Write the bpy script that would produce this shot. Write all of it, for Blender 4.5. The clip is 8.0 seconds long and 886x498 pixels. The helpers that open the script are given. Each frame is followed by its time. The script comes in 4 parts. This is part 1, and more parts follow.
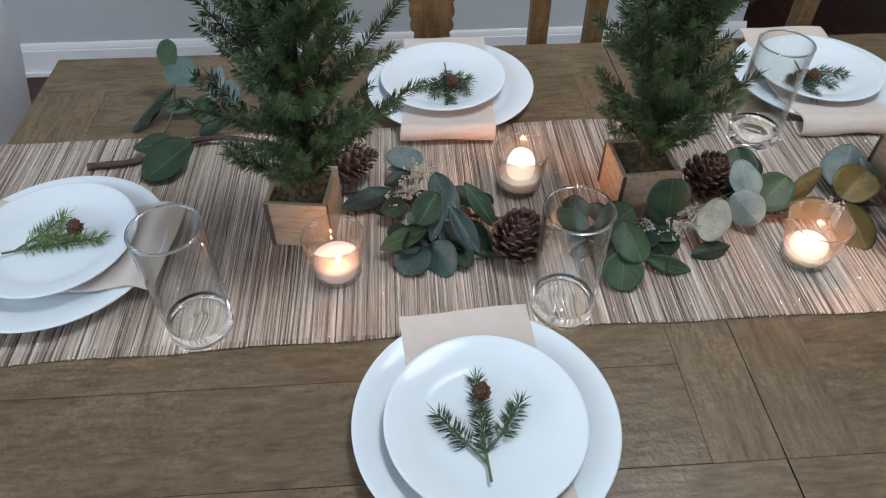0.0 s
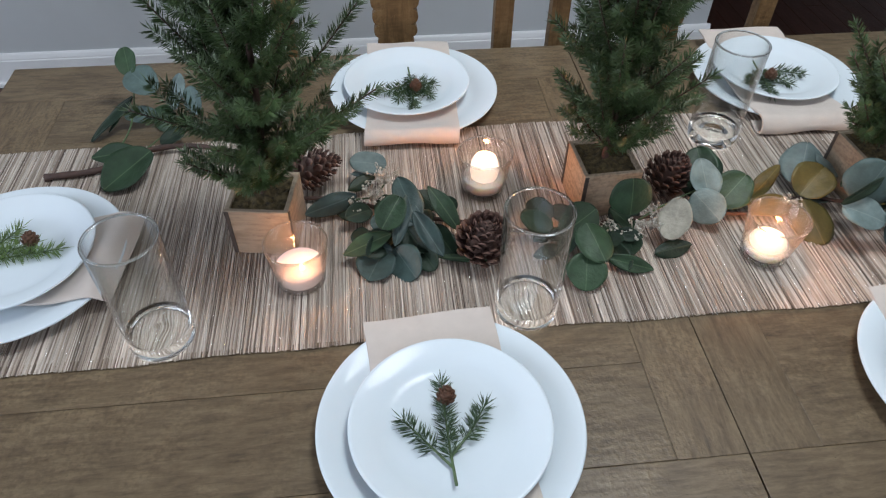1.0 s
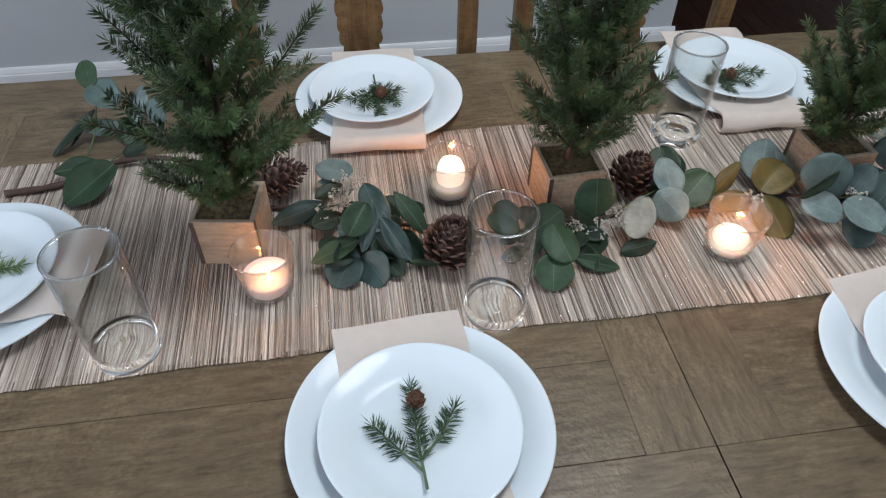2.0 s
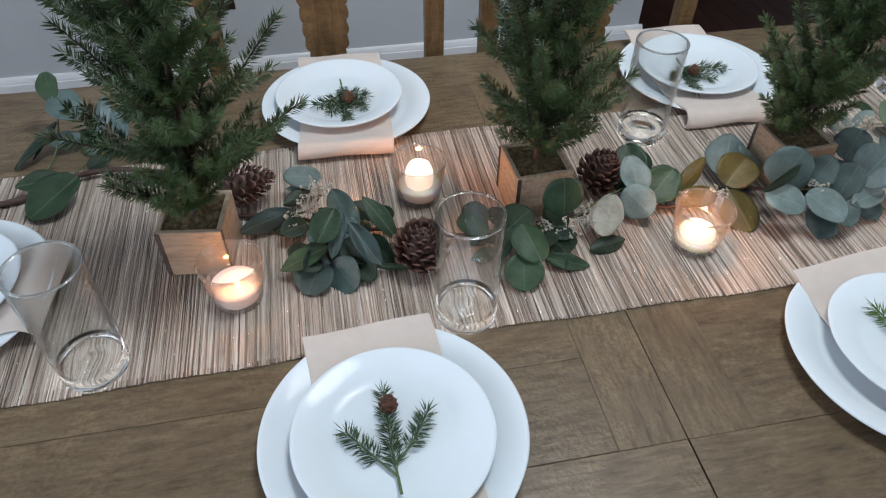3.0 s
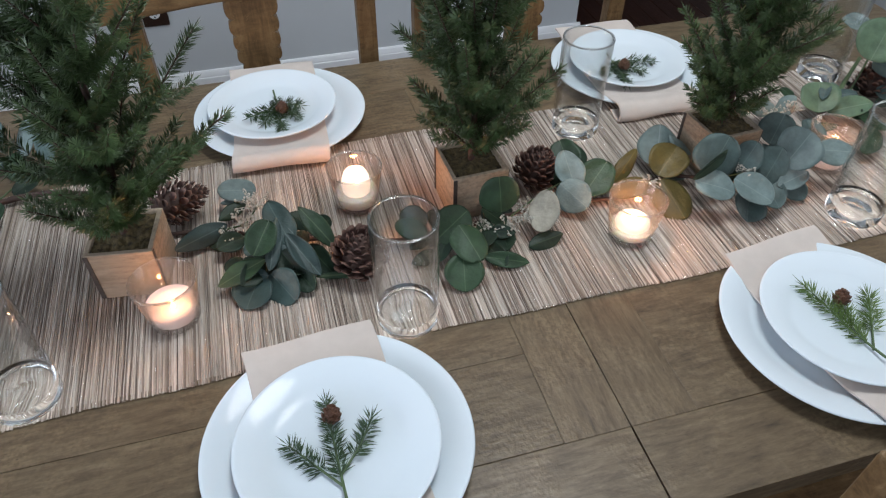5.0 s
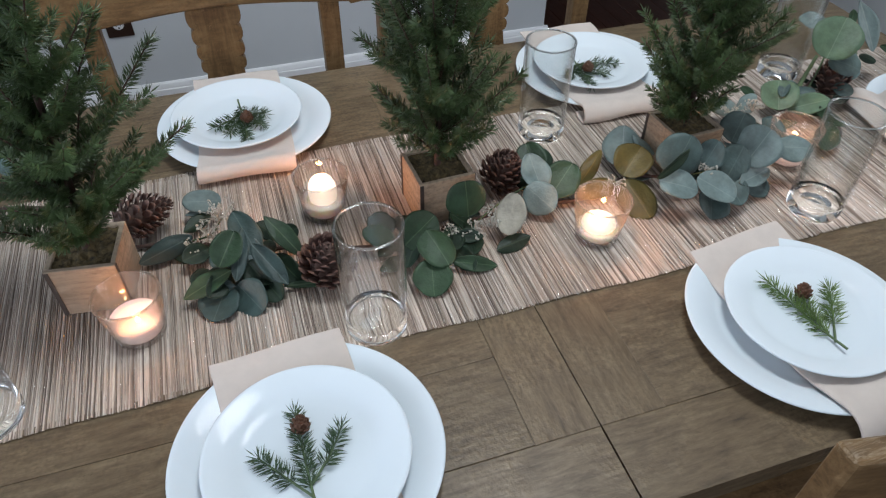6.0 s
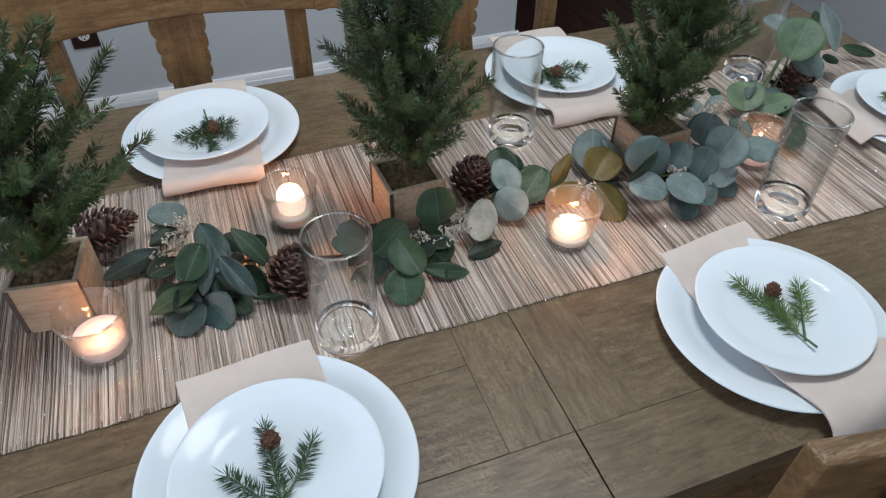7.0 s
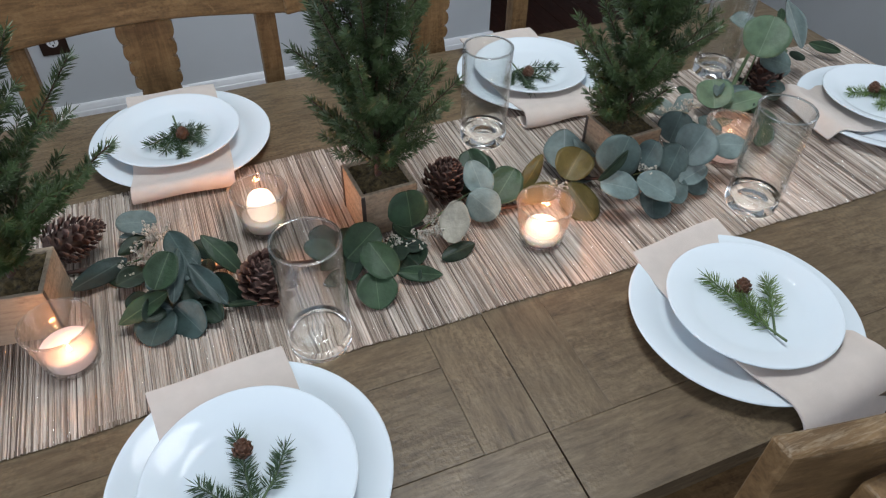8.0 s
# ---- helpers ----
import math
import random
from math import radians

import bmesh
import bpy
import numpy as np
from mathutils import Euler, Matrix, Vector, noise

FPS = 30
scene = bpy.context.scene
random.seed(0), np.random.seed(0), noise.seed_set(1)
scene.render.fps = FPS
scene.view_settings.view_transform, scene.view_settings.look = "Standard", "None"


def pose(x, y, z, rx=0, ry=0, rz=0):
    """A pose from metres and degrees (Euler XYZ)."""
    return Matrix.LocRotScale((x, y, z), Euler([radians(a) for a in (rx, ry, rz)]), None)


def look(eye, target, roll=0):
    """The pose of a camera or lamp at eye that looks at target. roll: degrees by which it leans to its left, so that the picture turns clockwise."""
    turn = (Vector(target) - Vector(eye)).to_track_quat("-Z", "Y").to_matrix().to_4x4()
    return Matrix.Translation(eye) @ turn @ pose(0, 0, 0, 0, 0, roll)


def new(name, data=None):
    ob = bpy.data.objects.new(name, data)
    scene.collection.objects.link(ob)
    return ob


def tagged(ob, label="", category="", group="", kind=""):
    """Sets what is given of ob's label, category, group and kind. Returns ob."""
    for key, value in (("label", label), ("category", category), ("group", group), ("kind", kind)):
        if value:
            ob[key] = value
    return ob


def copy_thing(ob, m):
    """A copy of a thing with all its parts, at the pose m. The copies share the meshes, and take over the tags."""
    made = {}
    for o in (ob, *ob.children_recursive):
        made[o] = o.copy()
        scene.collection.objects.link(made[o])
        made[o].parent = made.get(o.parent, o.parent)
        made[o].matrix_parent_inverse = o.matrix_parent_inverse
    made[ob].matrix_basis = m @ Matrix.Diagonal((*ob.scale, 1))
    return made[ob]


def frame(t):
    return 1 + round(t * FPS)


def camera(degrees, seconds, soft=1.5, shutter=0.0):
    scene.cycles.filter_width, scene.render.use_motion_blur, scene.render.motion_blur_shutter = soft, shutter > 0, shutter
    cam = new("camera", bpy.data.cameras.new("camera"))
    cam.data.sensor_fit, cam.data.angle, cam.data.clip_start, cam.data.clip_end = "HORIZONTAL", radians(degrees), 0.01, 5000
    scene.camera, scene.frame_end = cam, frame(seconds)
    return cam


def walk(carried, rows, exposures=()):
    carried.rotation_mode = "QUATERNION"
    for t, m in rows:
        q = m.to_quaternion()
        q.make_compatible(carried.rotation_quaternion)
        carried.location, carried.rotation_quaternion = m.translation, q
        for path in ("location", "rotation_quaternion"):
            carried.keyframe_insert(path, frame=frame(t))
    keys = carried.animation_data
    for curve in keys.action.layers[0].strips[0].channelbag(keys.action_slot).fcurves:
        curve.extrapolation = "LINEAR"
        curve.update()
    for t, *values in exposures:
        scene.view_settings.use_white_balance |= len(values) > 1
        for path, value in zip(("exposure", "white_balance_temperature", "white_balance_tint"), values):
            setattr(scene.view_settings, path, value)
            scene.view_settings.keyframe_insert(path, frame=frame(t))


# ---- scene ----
# ---- camera ----
cam = camera(65.5, 8.0, soft=1.2)
PATH = [
    (0, (0.233, 0.367, 1.404), (0.325, 1.753, -0.035), 0.1),
    (0.5, (0.241, 0.367, 1.402), (0.366, 1.755, -0.032), 0.5),
    (1, (0.249, 0.366, 1.401), (0.408, 1.757, -0.026), 0.8),
    (1.5, (0.256, 0.362, 1.4), (0.447, 1.759, -0.018), 0.9),
    (3, (0.274, 0.359, 1.401), (0.556, 1.753, -0.006), 0.8),
    (3.5, (0.28, 0.361, 1.4), (0.59, 1.749, -0.005), 0.8),
    (4, (0.287, 0.36, 1.4), (0.623, 1.744, -0.004), 0.7),
    (4.5, (0.294, 0.356, 1.399), (0.658, 1.738, -0.001), 0.5),
    (6, (0.313, 0.349, 1.4), (0.771, 1.717, 0.015), 0.6),
    (6.5, (0.319, 0.351, 1.398), (0.809, 1.716, 0.021), 0.7),
    (7, (0.325, 0.352, 1.397), (0.844, 1.711, 0.024), 0.9),
    (7.5, (0.332, 0.35, 1.397), (0.874, 1.702, 0.026), 0.9),
    (8, (0.337, 0.35, 1.397), (0.905, 1.692, 0.028), 1.1),
]
walk(cam, [(t, look(eye, target, roll)) for t, eye, target, roll in PATH])

# ---- light ----
world = bpy.data.worlds.new("world")
scene.world = world
world.use_nodes = True
wn = world.node_tree.nodes
sky = wn.new("ShaderNodeTexSky")
sky.sky_type, sky.sun_disc = "NISHITA", False
sky.sun_elevation, sky.sun_rotation = radians(25), radians(120)
world.node_tree.links.new(sky.outputs[0], wn["Background"].inputs[0])
wn["Background"].inputs[1].default_value = 0.1


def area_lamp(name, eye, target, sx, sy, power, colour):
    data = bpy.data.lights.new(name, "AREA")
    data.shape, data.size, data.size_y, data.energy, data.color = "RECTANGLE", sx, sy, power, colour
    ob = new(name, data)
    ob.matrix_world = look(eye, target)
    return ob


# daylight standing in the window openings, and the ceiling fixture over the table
area_lamp("window_light_right", (2.70, 0.15, 1.55), (0.0, 0.9, 0.8), 1.5, 1.3, 13, (0.785, 0.86, 1.0))
area_lamp("window_light_left", (-1.96, 0.30, 1.60), (0.3, 1.0, 0.8), 1.5, 1.3, 34, (0.785, 0.86, 1.0))
area_lamp("window_light_back", (-0.9, -1.55, 1.6), (-0.3, 1.0, 0.8), 1.9, 1.3, 15, (0.785, 0.86, 1.0))
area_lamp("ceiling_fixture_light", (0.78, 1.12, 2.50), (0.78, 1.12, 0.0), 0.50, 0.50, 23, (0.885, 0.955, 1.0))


# ---- materials ----
def material(name):
    m = bpy.data.materials.new(name)
    m.use_nodes = True
    nt = m.node_tree
    return m, nt, nt.nodes["Principled BSDF"]


def node(nt, kind, **values):
    n = nt.nodes.new(kind)
    for k, v in values.items():
        n.inputs[k].default_value = v
    return n


def ramp(nt, fac, stops):
    r = nt.nodes.new("ShaderNodeValToRGB")
    while len(r.color_ramp.elements) < len(stops):
        r.color_ramp.elements.new(0.5)
    for e, (p, c) in zip(r.color_ramp.elements, stops):
        e.position, e.color = p, (*c, 1)
    nt.links.new(fac, r.inputs[0])
    return r.outputs[0]


def noise_tex(nt, vector, scale, detail=4.0, rough=0.55, distort=0.0):
    n = node(nt, "ShaderNodeTexNoise", Scale=scale, Detail=detail, Roughness=rough, Distortion=distort)
    if vector is not None:
        nt.links.new(vector, n.inputs["Vector"])
    return n.outputs["Fac"]


def mix(nt, kind, fac, a, b):
    m = nt.nodes.new("ShaderNodeMix")
    m.data_type, m.blend_type = "RGBA", kind
    for i, v in ((0, fac), (6, a), (7, b)):
        if isinstance(v, (int, float)):
            m.inputs[i].default_value = v
        elif isinstance(v, tuple):
            m.inputs[i].default_value = (*v, 1)
        else:
            nt.links.new(v, m.inputs[i])
    return m.outputs[2]


def bump(nt, bsdf, height, strength, distance):
    b = node(nt, "ShaderNodeBump", Strength=strength, Distance=distance)
    nt.links.new(height, b.inputs["Height"])
    nt.links.new(b.outputs[0], bsdf.inputs["Normal"])


def object_coords(nt, scale, spread=7.0):
    """Object coordinates, shifted per object by a random amount, then scaled."""
    tc = nt.nodes.new("ShaderNodeTexCoord")
    info = nt.nodes.new("ShaderNodeObjectInfo")
    mul = nt.nodes.new("ShaderNodeVectorMath")
    mul.operation = "SCALE"
    mul.inputs[0].default_value = (spread, spread * 0.7, spread * 1.3)
    nt.links.new(info.outputs["Random"], mul.inputs["Scale"])
    add = nt.nodes.new("ShaderNodeVectorMath")
    nt.links.new(tc.outputs["Object"], add.inputs[0])
    nt.links.new(mul.outputs[0], add.inputs[1])
    mp = nt.nodes.new("ShaderNodeMapping")
    mp.inputs["Scale"].default_value = scale
    nt.links.new(add.outputs[0], mp.inputs[0])
    return mp.outputs[0], info.outputs["Random"]


def wood(name, dark, mid, light, rough=0.45, along=(3.0, 40.0, 40.0), worn=0.0, rubbed=0.0):
    m, nt, b = material(name)
    v, rnd = object_coords(nt, along)
    v2, _ = object_coords(nt, (1.0, 1.0, 1.0))
    streaks = noise_tex(nt, v, 4.0, 8.0, 0.65, 0.4)
    v4, _ = object_coords(nt, (0.30, 1.0, 1.0))
    blotch = noise_tex(nt, v4, 55.0, 6.0, 0.7, 0.6)
    fine = mix(nt, "MIX", 0.45, streaks, blotch)
    broad = noise_tex(nt, v2, 9.0, 5.0, 0.6, 0.8)
    col = ramp(nt, fine, [(0.28, dark), (0.5, mid), (0.75, light)])
    patch = ramp(nt, broad, [(0.3, (0.86, 0.85, 0.84)), (0.5, (0.97, 0.97, 0.97)), (0.72, (1.09, 1.08, 1.06))])
    col = mix(nt, "MULTIPLY", 1.0, col, patch)
    chatter = noise_tex(nt, v2, 210.0, 2.0, 0.45, 0.2)
    worm = ramp(nt, chatter, [(0.36, (0.74, 0.73, 0.72)), (0.50, (1.0, 1.0, 1.0)), (0.64, (1.16, 1.15, 1.13))])
    area = ramp(nt, broad, [(0.42, (0.1, 0.1, 0.1)), (0.62, (0.75, 0.75, 0.75))])
    col = mix(nt, "MULTIPLY", area, col, worm)
    stain = noise_tex(nt, v, 1.1, 5.0, 0.6, 0.9)
    col = mix(nt, "MULTIPLY", 1.0, col, ramp(nt, stain, [(0.30, (0.72, 0.70, 0.68)), (0.44, (1.0, 1.0, 1.0)), (0.75, (1.05, 1.045, 1.03))]))
    tone = ramp(nt, rnd, [(0.0, (0.95, 0.95, 0.95)), (1.0, (1.05, 1.04, 1.03))])
    col = mix(nt, "MULTIPLY", 1.0, col, tone)
    pits = noise_tex(nt, v, 11.0, 6.0, 0.75, 1.2)
    mask = ramp(nt, pits, [(0.31, (0.75, 0.75, 0.75)), (0.39, (0, 0, 0))])
    col = mix(nt, "MIX", mask, col, dark)
    if worn:
        chips = noise_tex(nt, v2, 60.0, 6.0, 0.7, 0.5)
        cm = ramp(nt, chips, [(0.62, (0, 0, 0)), (0.7, (worn, worn, worn))])
        col = mix(nt, "MIX", cm, col, light)
    if rubbed:
        tc, sep = nt.nodes.new("ShaderNodeTexCoord"), nt.nodes.new("ShaderNodeSeparateXYZ")
        nt.links.new(tc.outputs["Object"], sep.inputs[0])
        near_edge = ramp(nt, sep.outputs["Z"], [(rubbed - 0.006, (0, 0, 0)), (rubbed, (1, 1, 1))])
        rub = ramp(nt, noise_tex(nt, v, 9.0, 6.0, 0.75, 0.6), [(0.50, (0, 0, 0)), (0.62, (0.6, 0.6, 0.6))])
        col = mix(nt, "MIX", mix(nt, "MULTIPLY", 1.0, near_edge, rub), col, (light[0] * 1.1, light[1] * 1.3, light[2] * 1.7))
    nt.links.new(col, b.inputs["Base Color"])
    rr = ramp(nt, fine, [(0.2, (rough + 0.16,) * 3), (0.8, (rough - 0.06,) * 3)])
    nt.links.new(rr, b.inputs["Roughness"])
    where = ramp(nt, broad, [(0.42, (0.10, 0.10, 0.10)), (0.58, (1, 1, 1))])
    bump(nt, b, mix(nt, "MULTIPLY", 1.0, chatter, where), 0.55, 0.0014)
    b.inputs["Specular IOR Level"].default_value = 0.28
    return m


def plain(name, colour, rough=0.5, vary=0.12, scale=20.0, metal=0.0, relief=0.0, grain=200.0, sheen=0.0):
    m, nt, b = material(name)
    v, rnd = object_coords(nt, (1, 1, 1))
    n1 = noise_tex(nt, v, scale, 5.0, 0.6)
    lo = tuple(c * (1 - vary) for c in colour)
    hi = tuple(min(1.0, c * (1 + vary)) for c in colour)
    nt.links.new(ramp(nt, n1, [(0.3, lo), (0.7, hi)]), b.inputs["Base Color"])
    b.inputs["Roughness"].default_value = rough
    b.inputs["Metallic"].default_value = metal
    if sheen:
        b.inputs["Sheen Weight"].default_value = sheen
    if relief:
        bump(nt, b, noise_tex(nt, v, grain, 4.0, 0.6), 0.5, relief)
    return m


def glass(name, colour=(1, 1, 1)):
    m, nt, b = material(name)
    b.inputs["Base Color"].default_value = (*colour, 1)
    b.inputs["Transmission Weight"].default_value = 1.0
    b.inputs["Roughness"].default_value = 0.035
    b.inputs["IOR"].default_value = 1.45
    return m


def thin_glass(name, colour, glow_film=0.0):
    """Thin blown glass: clear, with a gloss that grows at grazing angles, and an added faint haze for candle glow."""
    m, nt, b = material(name)
    clear = nt.nodes.new("ShaderNodeBsdfTransparent")
    clear.inputs[0].default_value = (*colour, 1)
    gloss = nt.nodes.new("ShaderNodeBsdfGlossy")
    gloss.inputs["Roughness"].default_value = 0.02
    edge = node(nt, "ShaderNodeLayerWeight", Blend=0.5)
    power = nt.nodes.new("ShaderNodeMath")
    power.operation = "POWER"
    power.inputs[1].default_value = 2.7
    nt.links.new(edge.outputs["Facing"], power.inputs[0])
    fres = nt.nodes.new("ShaderNodeMath")
    fres.operation = "MULTIPLY_ADD"
    fres.inputs[1].default_value, fres.inputs[2].default_value = 0.95, 0.045
    nt.links.new(power.outputs[0], fres.inputs[0])
    both = nt.nodes.new("ShaderNodeMixShader")
    nt.links.new(fres.outputs[0], both.inputs[0])
    nt.links.new(clear.outputs[0], both.inputs[1])
    nt.links.new(gloss.outputs[0], both.inputs[2])
    last = both
    if glow_film:
        haze, seen, coat = nt.nodes.new("ShaderNodeBsdfTranslucent"), nt.nodes.new("ShaderNodeBsdfDiffuse"), nt.nodes.new("ShaderNodeMixShader")
        for n in (haze, seen):
            n.inputs[0].default_value = (0.8, 0.72, 0.62, 1)
        nt.links.new(haze.outputs[0], coat.inputs[1])
        nt.links.new(seen.outputs[0], coat.inputs[2])
        last = nt.nodes.new("ShaderNodeMixShader")
        last.inputs[0].default_value = glow_film
        nt.links.new(both.outputs[0], last.inputs[1])
        nt.links.new(coat.outputs[0], last.inputs[2])
    nt.links.new(last.outputs[0], nt.nodes["Material Output"].inputs["Surface"])
    return m


TABLE_WOOD = wood("table_wood", (0.046, 0.032, 0.021), (0.136, 0.099, 0.060), (0.222, 0.168, 0.105), 0.34, (7.0, 38.0, 38.0))
CHAIR_WOOD = wood("chair_wood", (0.055, 0.030, 0.013), (0.175, 0.106, 0.049), (0.30, 0.195, 0.10), 0.42, (26.0, 26.0, 3.0), 0.5)
RAIL_WOOD = wood("rail_wood", (0.055, 0.030, 0.013), (0.175, 0.106, 0.049), (0.30, 0.195, 0.10), 0.42, (3.0, 26.0, 26.0), 0.5, 0.980)
BOX_WOOD = wood("planter_wood", (0.18, 0.138, 0.098), (0.30, 0.242, 0.178), (0.40, 0.335, 0.255), 0.6, (6.0, 60.0, 60.0))
END_GRAIN = plain("dark_end_grain", (0.050, 0.040, 0.034), 0.6, 0.3, 150.0)
FLOOR_WOOD = wood("floor_wood", (0.020, 0.008, 0.006), (0.045, 0.017, 0.012), (0.075, 0.030, 0.020), 0.28, (2.0, 22.0, 22.0))
WALL_PAINT = plain("wall_paint", (0.59, 0.615, 0.63), 0.75, 0.03, 3.0, relief=0.0006, grain=300.0)
WHITE_PAINT = plain("white_trim_paint", (0.90, 0.91, 0.92), 0.4, 0.03, 6.0)
CEILING_PAINT = plain("ceiling_paint", (0.78, 0.79, 0.80), 0.85, 0.03, 3.0)
PORCELAIN = plain("white_porcelain", (0.640, 0.706, 0.752), 0.06, 0.012, 12.0)
PORCELAIN.node_tree.nodes["Principled BSDF"].inputs["Specular IOR Level"].default_value = 0.11
LINEN = plain("beige_linen", (0.535, 0.468, 0.42), 0.85, 0.06, 30.0, relief=0.0005, grain=1400.0, sheen=0.3)
CLEAR = glass("clear_glass", (0.97, 0.99, 0.99))
THIN = thin_glass("thin_clear_glass", (0.958, 0.968, 0.968))
# the last number sets how much warm diffuse haze is added for candle glow
VOTIVE_GLASS = thin_glass("votive_glass", (0.95, 0.945, 0.93), 0.035)
FAINT_GLOW_GLASS = thin_glass("faint_glow_glass", (0.95, 0.955, 0.95), 0.010)
BARK = plain("brown_bark", (0.060, 0.032, 0.024), 0.7, 0.35, 60.0, relief=0.0015, grain=260.0)
GREEN_STEM = plain("green_stem", (0.07, 0.11, 0.045), 0.6, 0.2, 60.0)
NEEDLE = plain("pine_needles", (0.058, 0.096, 0.036), 0.42, 0.45, 40.0)
SPRIG_GREEN = plain("sprig_needles", (0.038, 0.074, 0.029), 0.5, 0.35, 90.0)
SPRIG_LIGHT = plain("light_sprig_needles", (0.125, 0.195, 0.058), 0.5, 0.35, 90.0)
MOSS = plain("brown_moss", (0.080, 0.058, 0.024), 0.95, 0.8, 160.0, relief=0.004, grain=300.0)


def cone_scale_material():
    """Brown woody scales, paler towards their tips."""
    m, nt, b = material("cone_scale")
    tc = nt.nodes.new("ShaderNodeTexCoord")
    sep = nt.nodes.new("ShaderNodeSeparateXYZ")
    nt.links.new(tc.outputs["Object"], sep.inputs[0])
    v, rnd = object_coords(nt, (1, 1, 1))
    grain = noise_tex(nt, v, 9.0, 4.0, 0.6)
    body = ramp(nt, grain, [(0.3, (0.026, 0.011, 0.009)), (0.7, (0.056, 0.025, 0.020))])
    tip = ramp(nt, sep.outputs["X"], [(0.80, (0, 0, 0)), (1.02, (0.85, 0.85, 0.85))])
    nt.links.new(mix(nt, "MIX", tip, body, (0.165, 0.095, 0.073)), b.inputs["Base Color"])
    b.inputs["Roughness"].default_value = 0.6
    return m


CONE_SCALE = cone_scale_material()
BUD = plain("rust_brown_bud", (0.100, 0.044, 0.023), 0.6, 0.4, 250.0)
BERRY = plain("pale_berry", (0.43, 0.41, 0.355), 0.6, 0.3, 200.0)
CERAMIC = plain("white_relief_ceramic", (0.62, 0.62, 0.66), 0.45, 0.06, 14.0, relief=0.012, grain=16.0)
BROWN_PLATE = plain("dark_brown_plastic", (0.035, 0.018, 0.012), 0.35, 0.1, 30.0)
OUTLET_WHITE = plain("outlet_white", (0.8, 0.8, 0.8), 0.35, 0.02, 30.0)
SLOT = plain("slot_dark", (0.01, 0.01, 0.01), 0.6, 0.1, 30.0)
SILVER = plain("silver_thread", (0.80, 0.79, 0.77), 0.24, 0.1, 60.0, metal=1.0)


def wax_material():
    m, nt, b = material("candle_wax")
    b.inputs["Base Color"].default_value = (0.72, 0.66, 0.61, 1)
    b.inputs["Roughness"].default_value = 0.45
    b.inputs["Subsurface Weight"].default_value = 1.0
    b.inputs["Subsurface Radius"].default_value = (0.030, 0.018, 0.010)
    b.inputs["Subsurface Scale"].default_value = 1.0
    return m


def emissive_wax_material(name, strength, colour, base=(0.86, 0.80, 0.74)):
    """Wax of a burning candle; the flame's glow through it is put in as emission."""
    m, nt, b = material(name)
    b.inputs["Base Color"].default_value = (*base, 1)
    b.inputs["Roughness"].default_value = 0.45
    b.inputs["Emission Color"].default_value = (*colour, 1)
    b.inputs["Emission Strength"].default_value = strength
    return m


def flame_material():
    m, nt, b = material("candle_flame")
    b.inputs["Base Color"].default_value = (0, 0, 0, 1)
    b.inputs["Emission Color"].default_value = (1.0, 0.58, 0.22, 1)
    b.inputs["Emission Strength"].default_value = 60.0
    return m


def straw_material():
    """Woven grass: each strip its own tone, streaked along its length."""
    m, nt, b = material("woven_straw")
    geo = nt.nodes.new("ShaderNodeNewGeometry")
    tc = nt.nodes.new("ShaderNodeTexCoord")
    comb = nt.nodes.new("ShaderNodeCombineXYZ")
    nt.links.new(geo.outputs["Random Per Island"], comb.inputs[0])
    mul = nt.nodes.new("ShaderNodeVectorMath")
    mul.operation = "SCALE"
    mul.inputs["Scale"].default_value = 90.0
    nt.links.new(comb.outputs[0], mul.inputs[0])
    add = nt.nodes.new("ShaderNodeVectorMath")
    nt.links.new(tc.outputs["Object"], add.inputs[0])
    nt.links.new(mul.outputs[0], add.inputs[1])
    mp = nt.nodes.new("ShaderNodeMapping")
    mp.inputs["Scale"].default_value = (60.0, 5.0, 5.0)
    nt.links.new(add.outputs[0], mp.inputs[0])
    streak = noise_tex(nt, mp.outputs[0], 3.0, 5.0, 0.6)
    tone = ramp(nt, geo.outputs["Random Per Island"], [(0.0, (0.12, 0.088, 0.070)), (0.15, (0.245, 0.193, 0.158)), (0.4, (0.40, 0.335, 0.285)), (0.75, (0.55, 0.482, 0.425)), (1.0, (0.68, 0.628, 0.578))])
    band_map = nt.nodes.new("ShaderNodeMapping")
    band_map.inputs["Scale"].default_value = (1.0, 0.12, 1.0)
    nt.links.new(tc.outputs["Object"], band_map.inputs[0])
    band = noise_tex(nt, band_map.outputs[0], 85.0, 3.0, 0.65)
    tone = mix(nt, "MULTIPLY", 1.0, tone, ramp(nt, band, [(0.30, (0.74, 0.72, 0.705)), (0.5, (1.0, 1.0, 1.0)), (0.7, (1.16, 1.155, 1.15))]))
    shade = ramp(nt, streak, [(0.3, (0.54, 0.52, 0.50)), (0.6, (1.02, 1.0, 0.98))])
    nt.links.new(mix(nt, "MULTIPLY", 1.0, tone, shade), b.inputs["Base Color"])
    b.inputs["Roughness"].default_value = 0.6
    bump(nt, b, streak, 0.3, 0.0008)
    return m


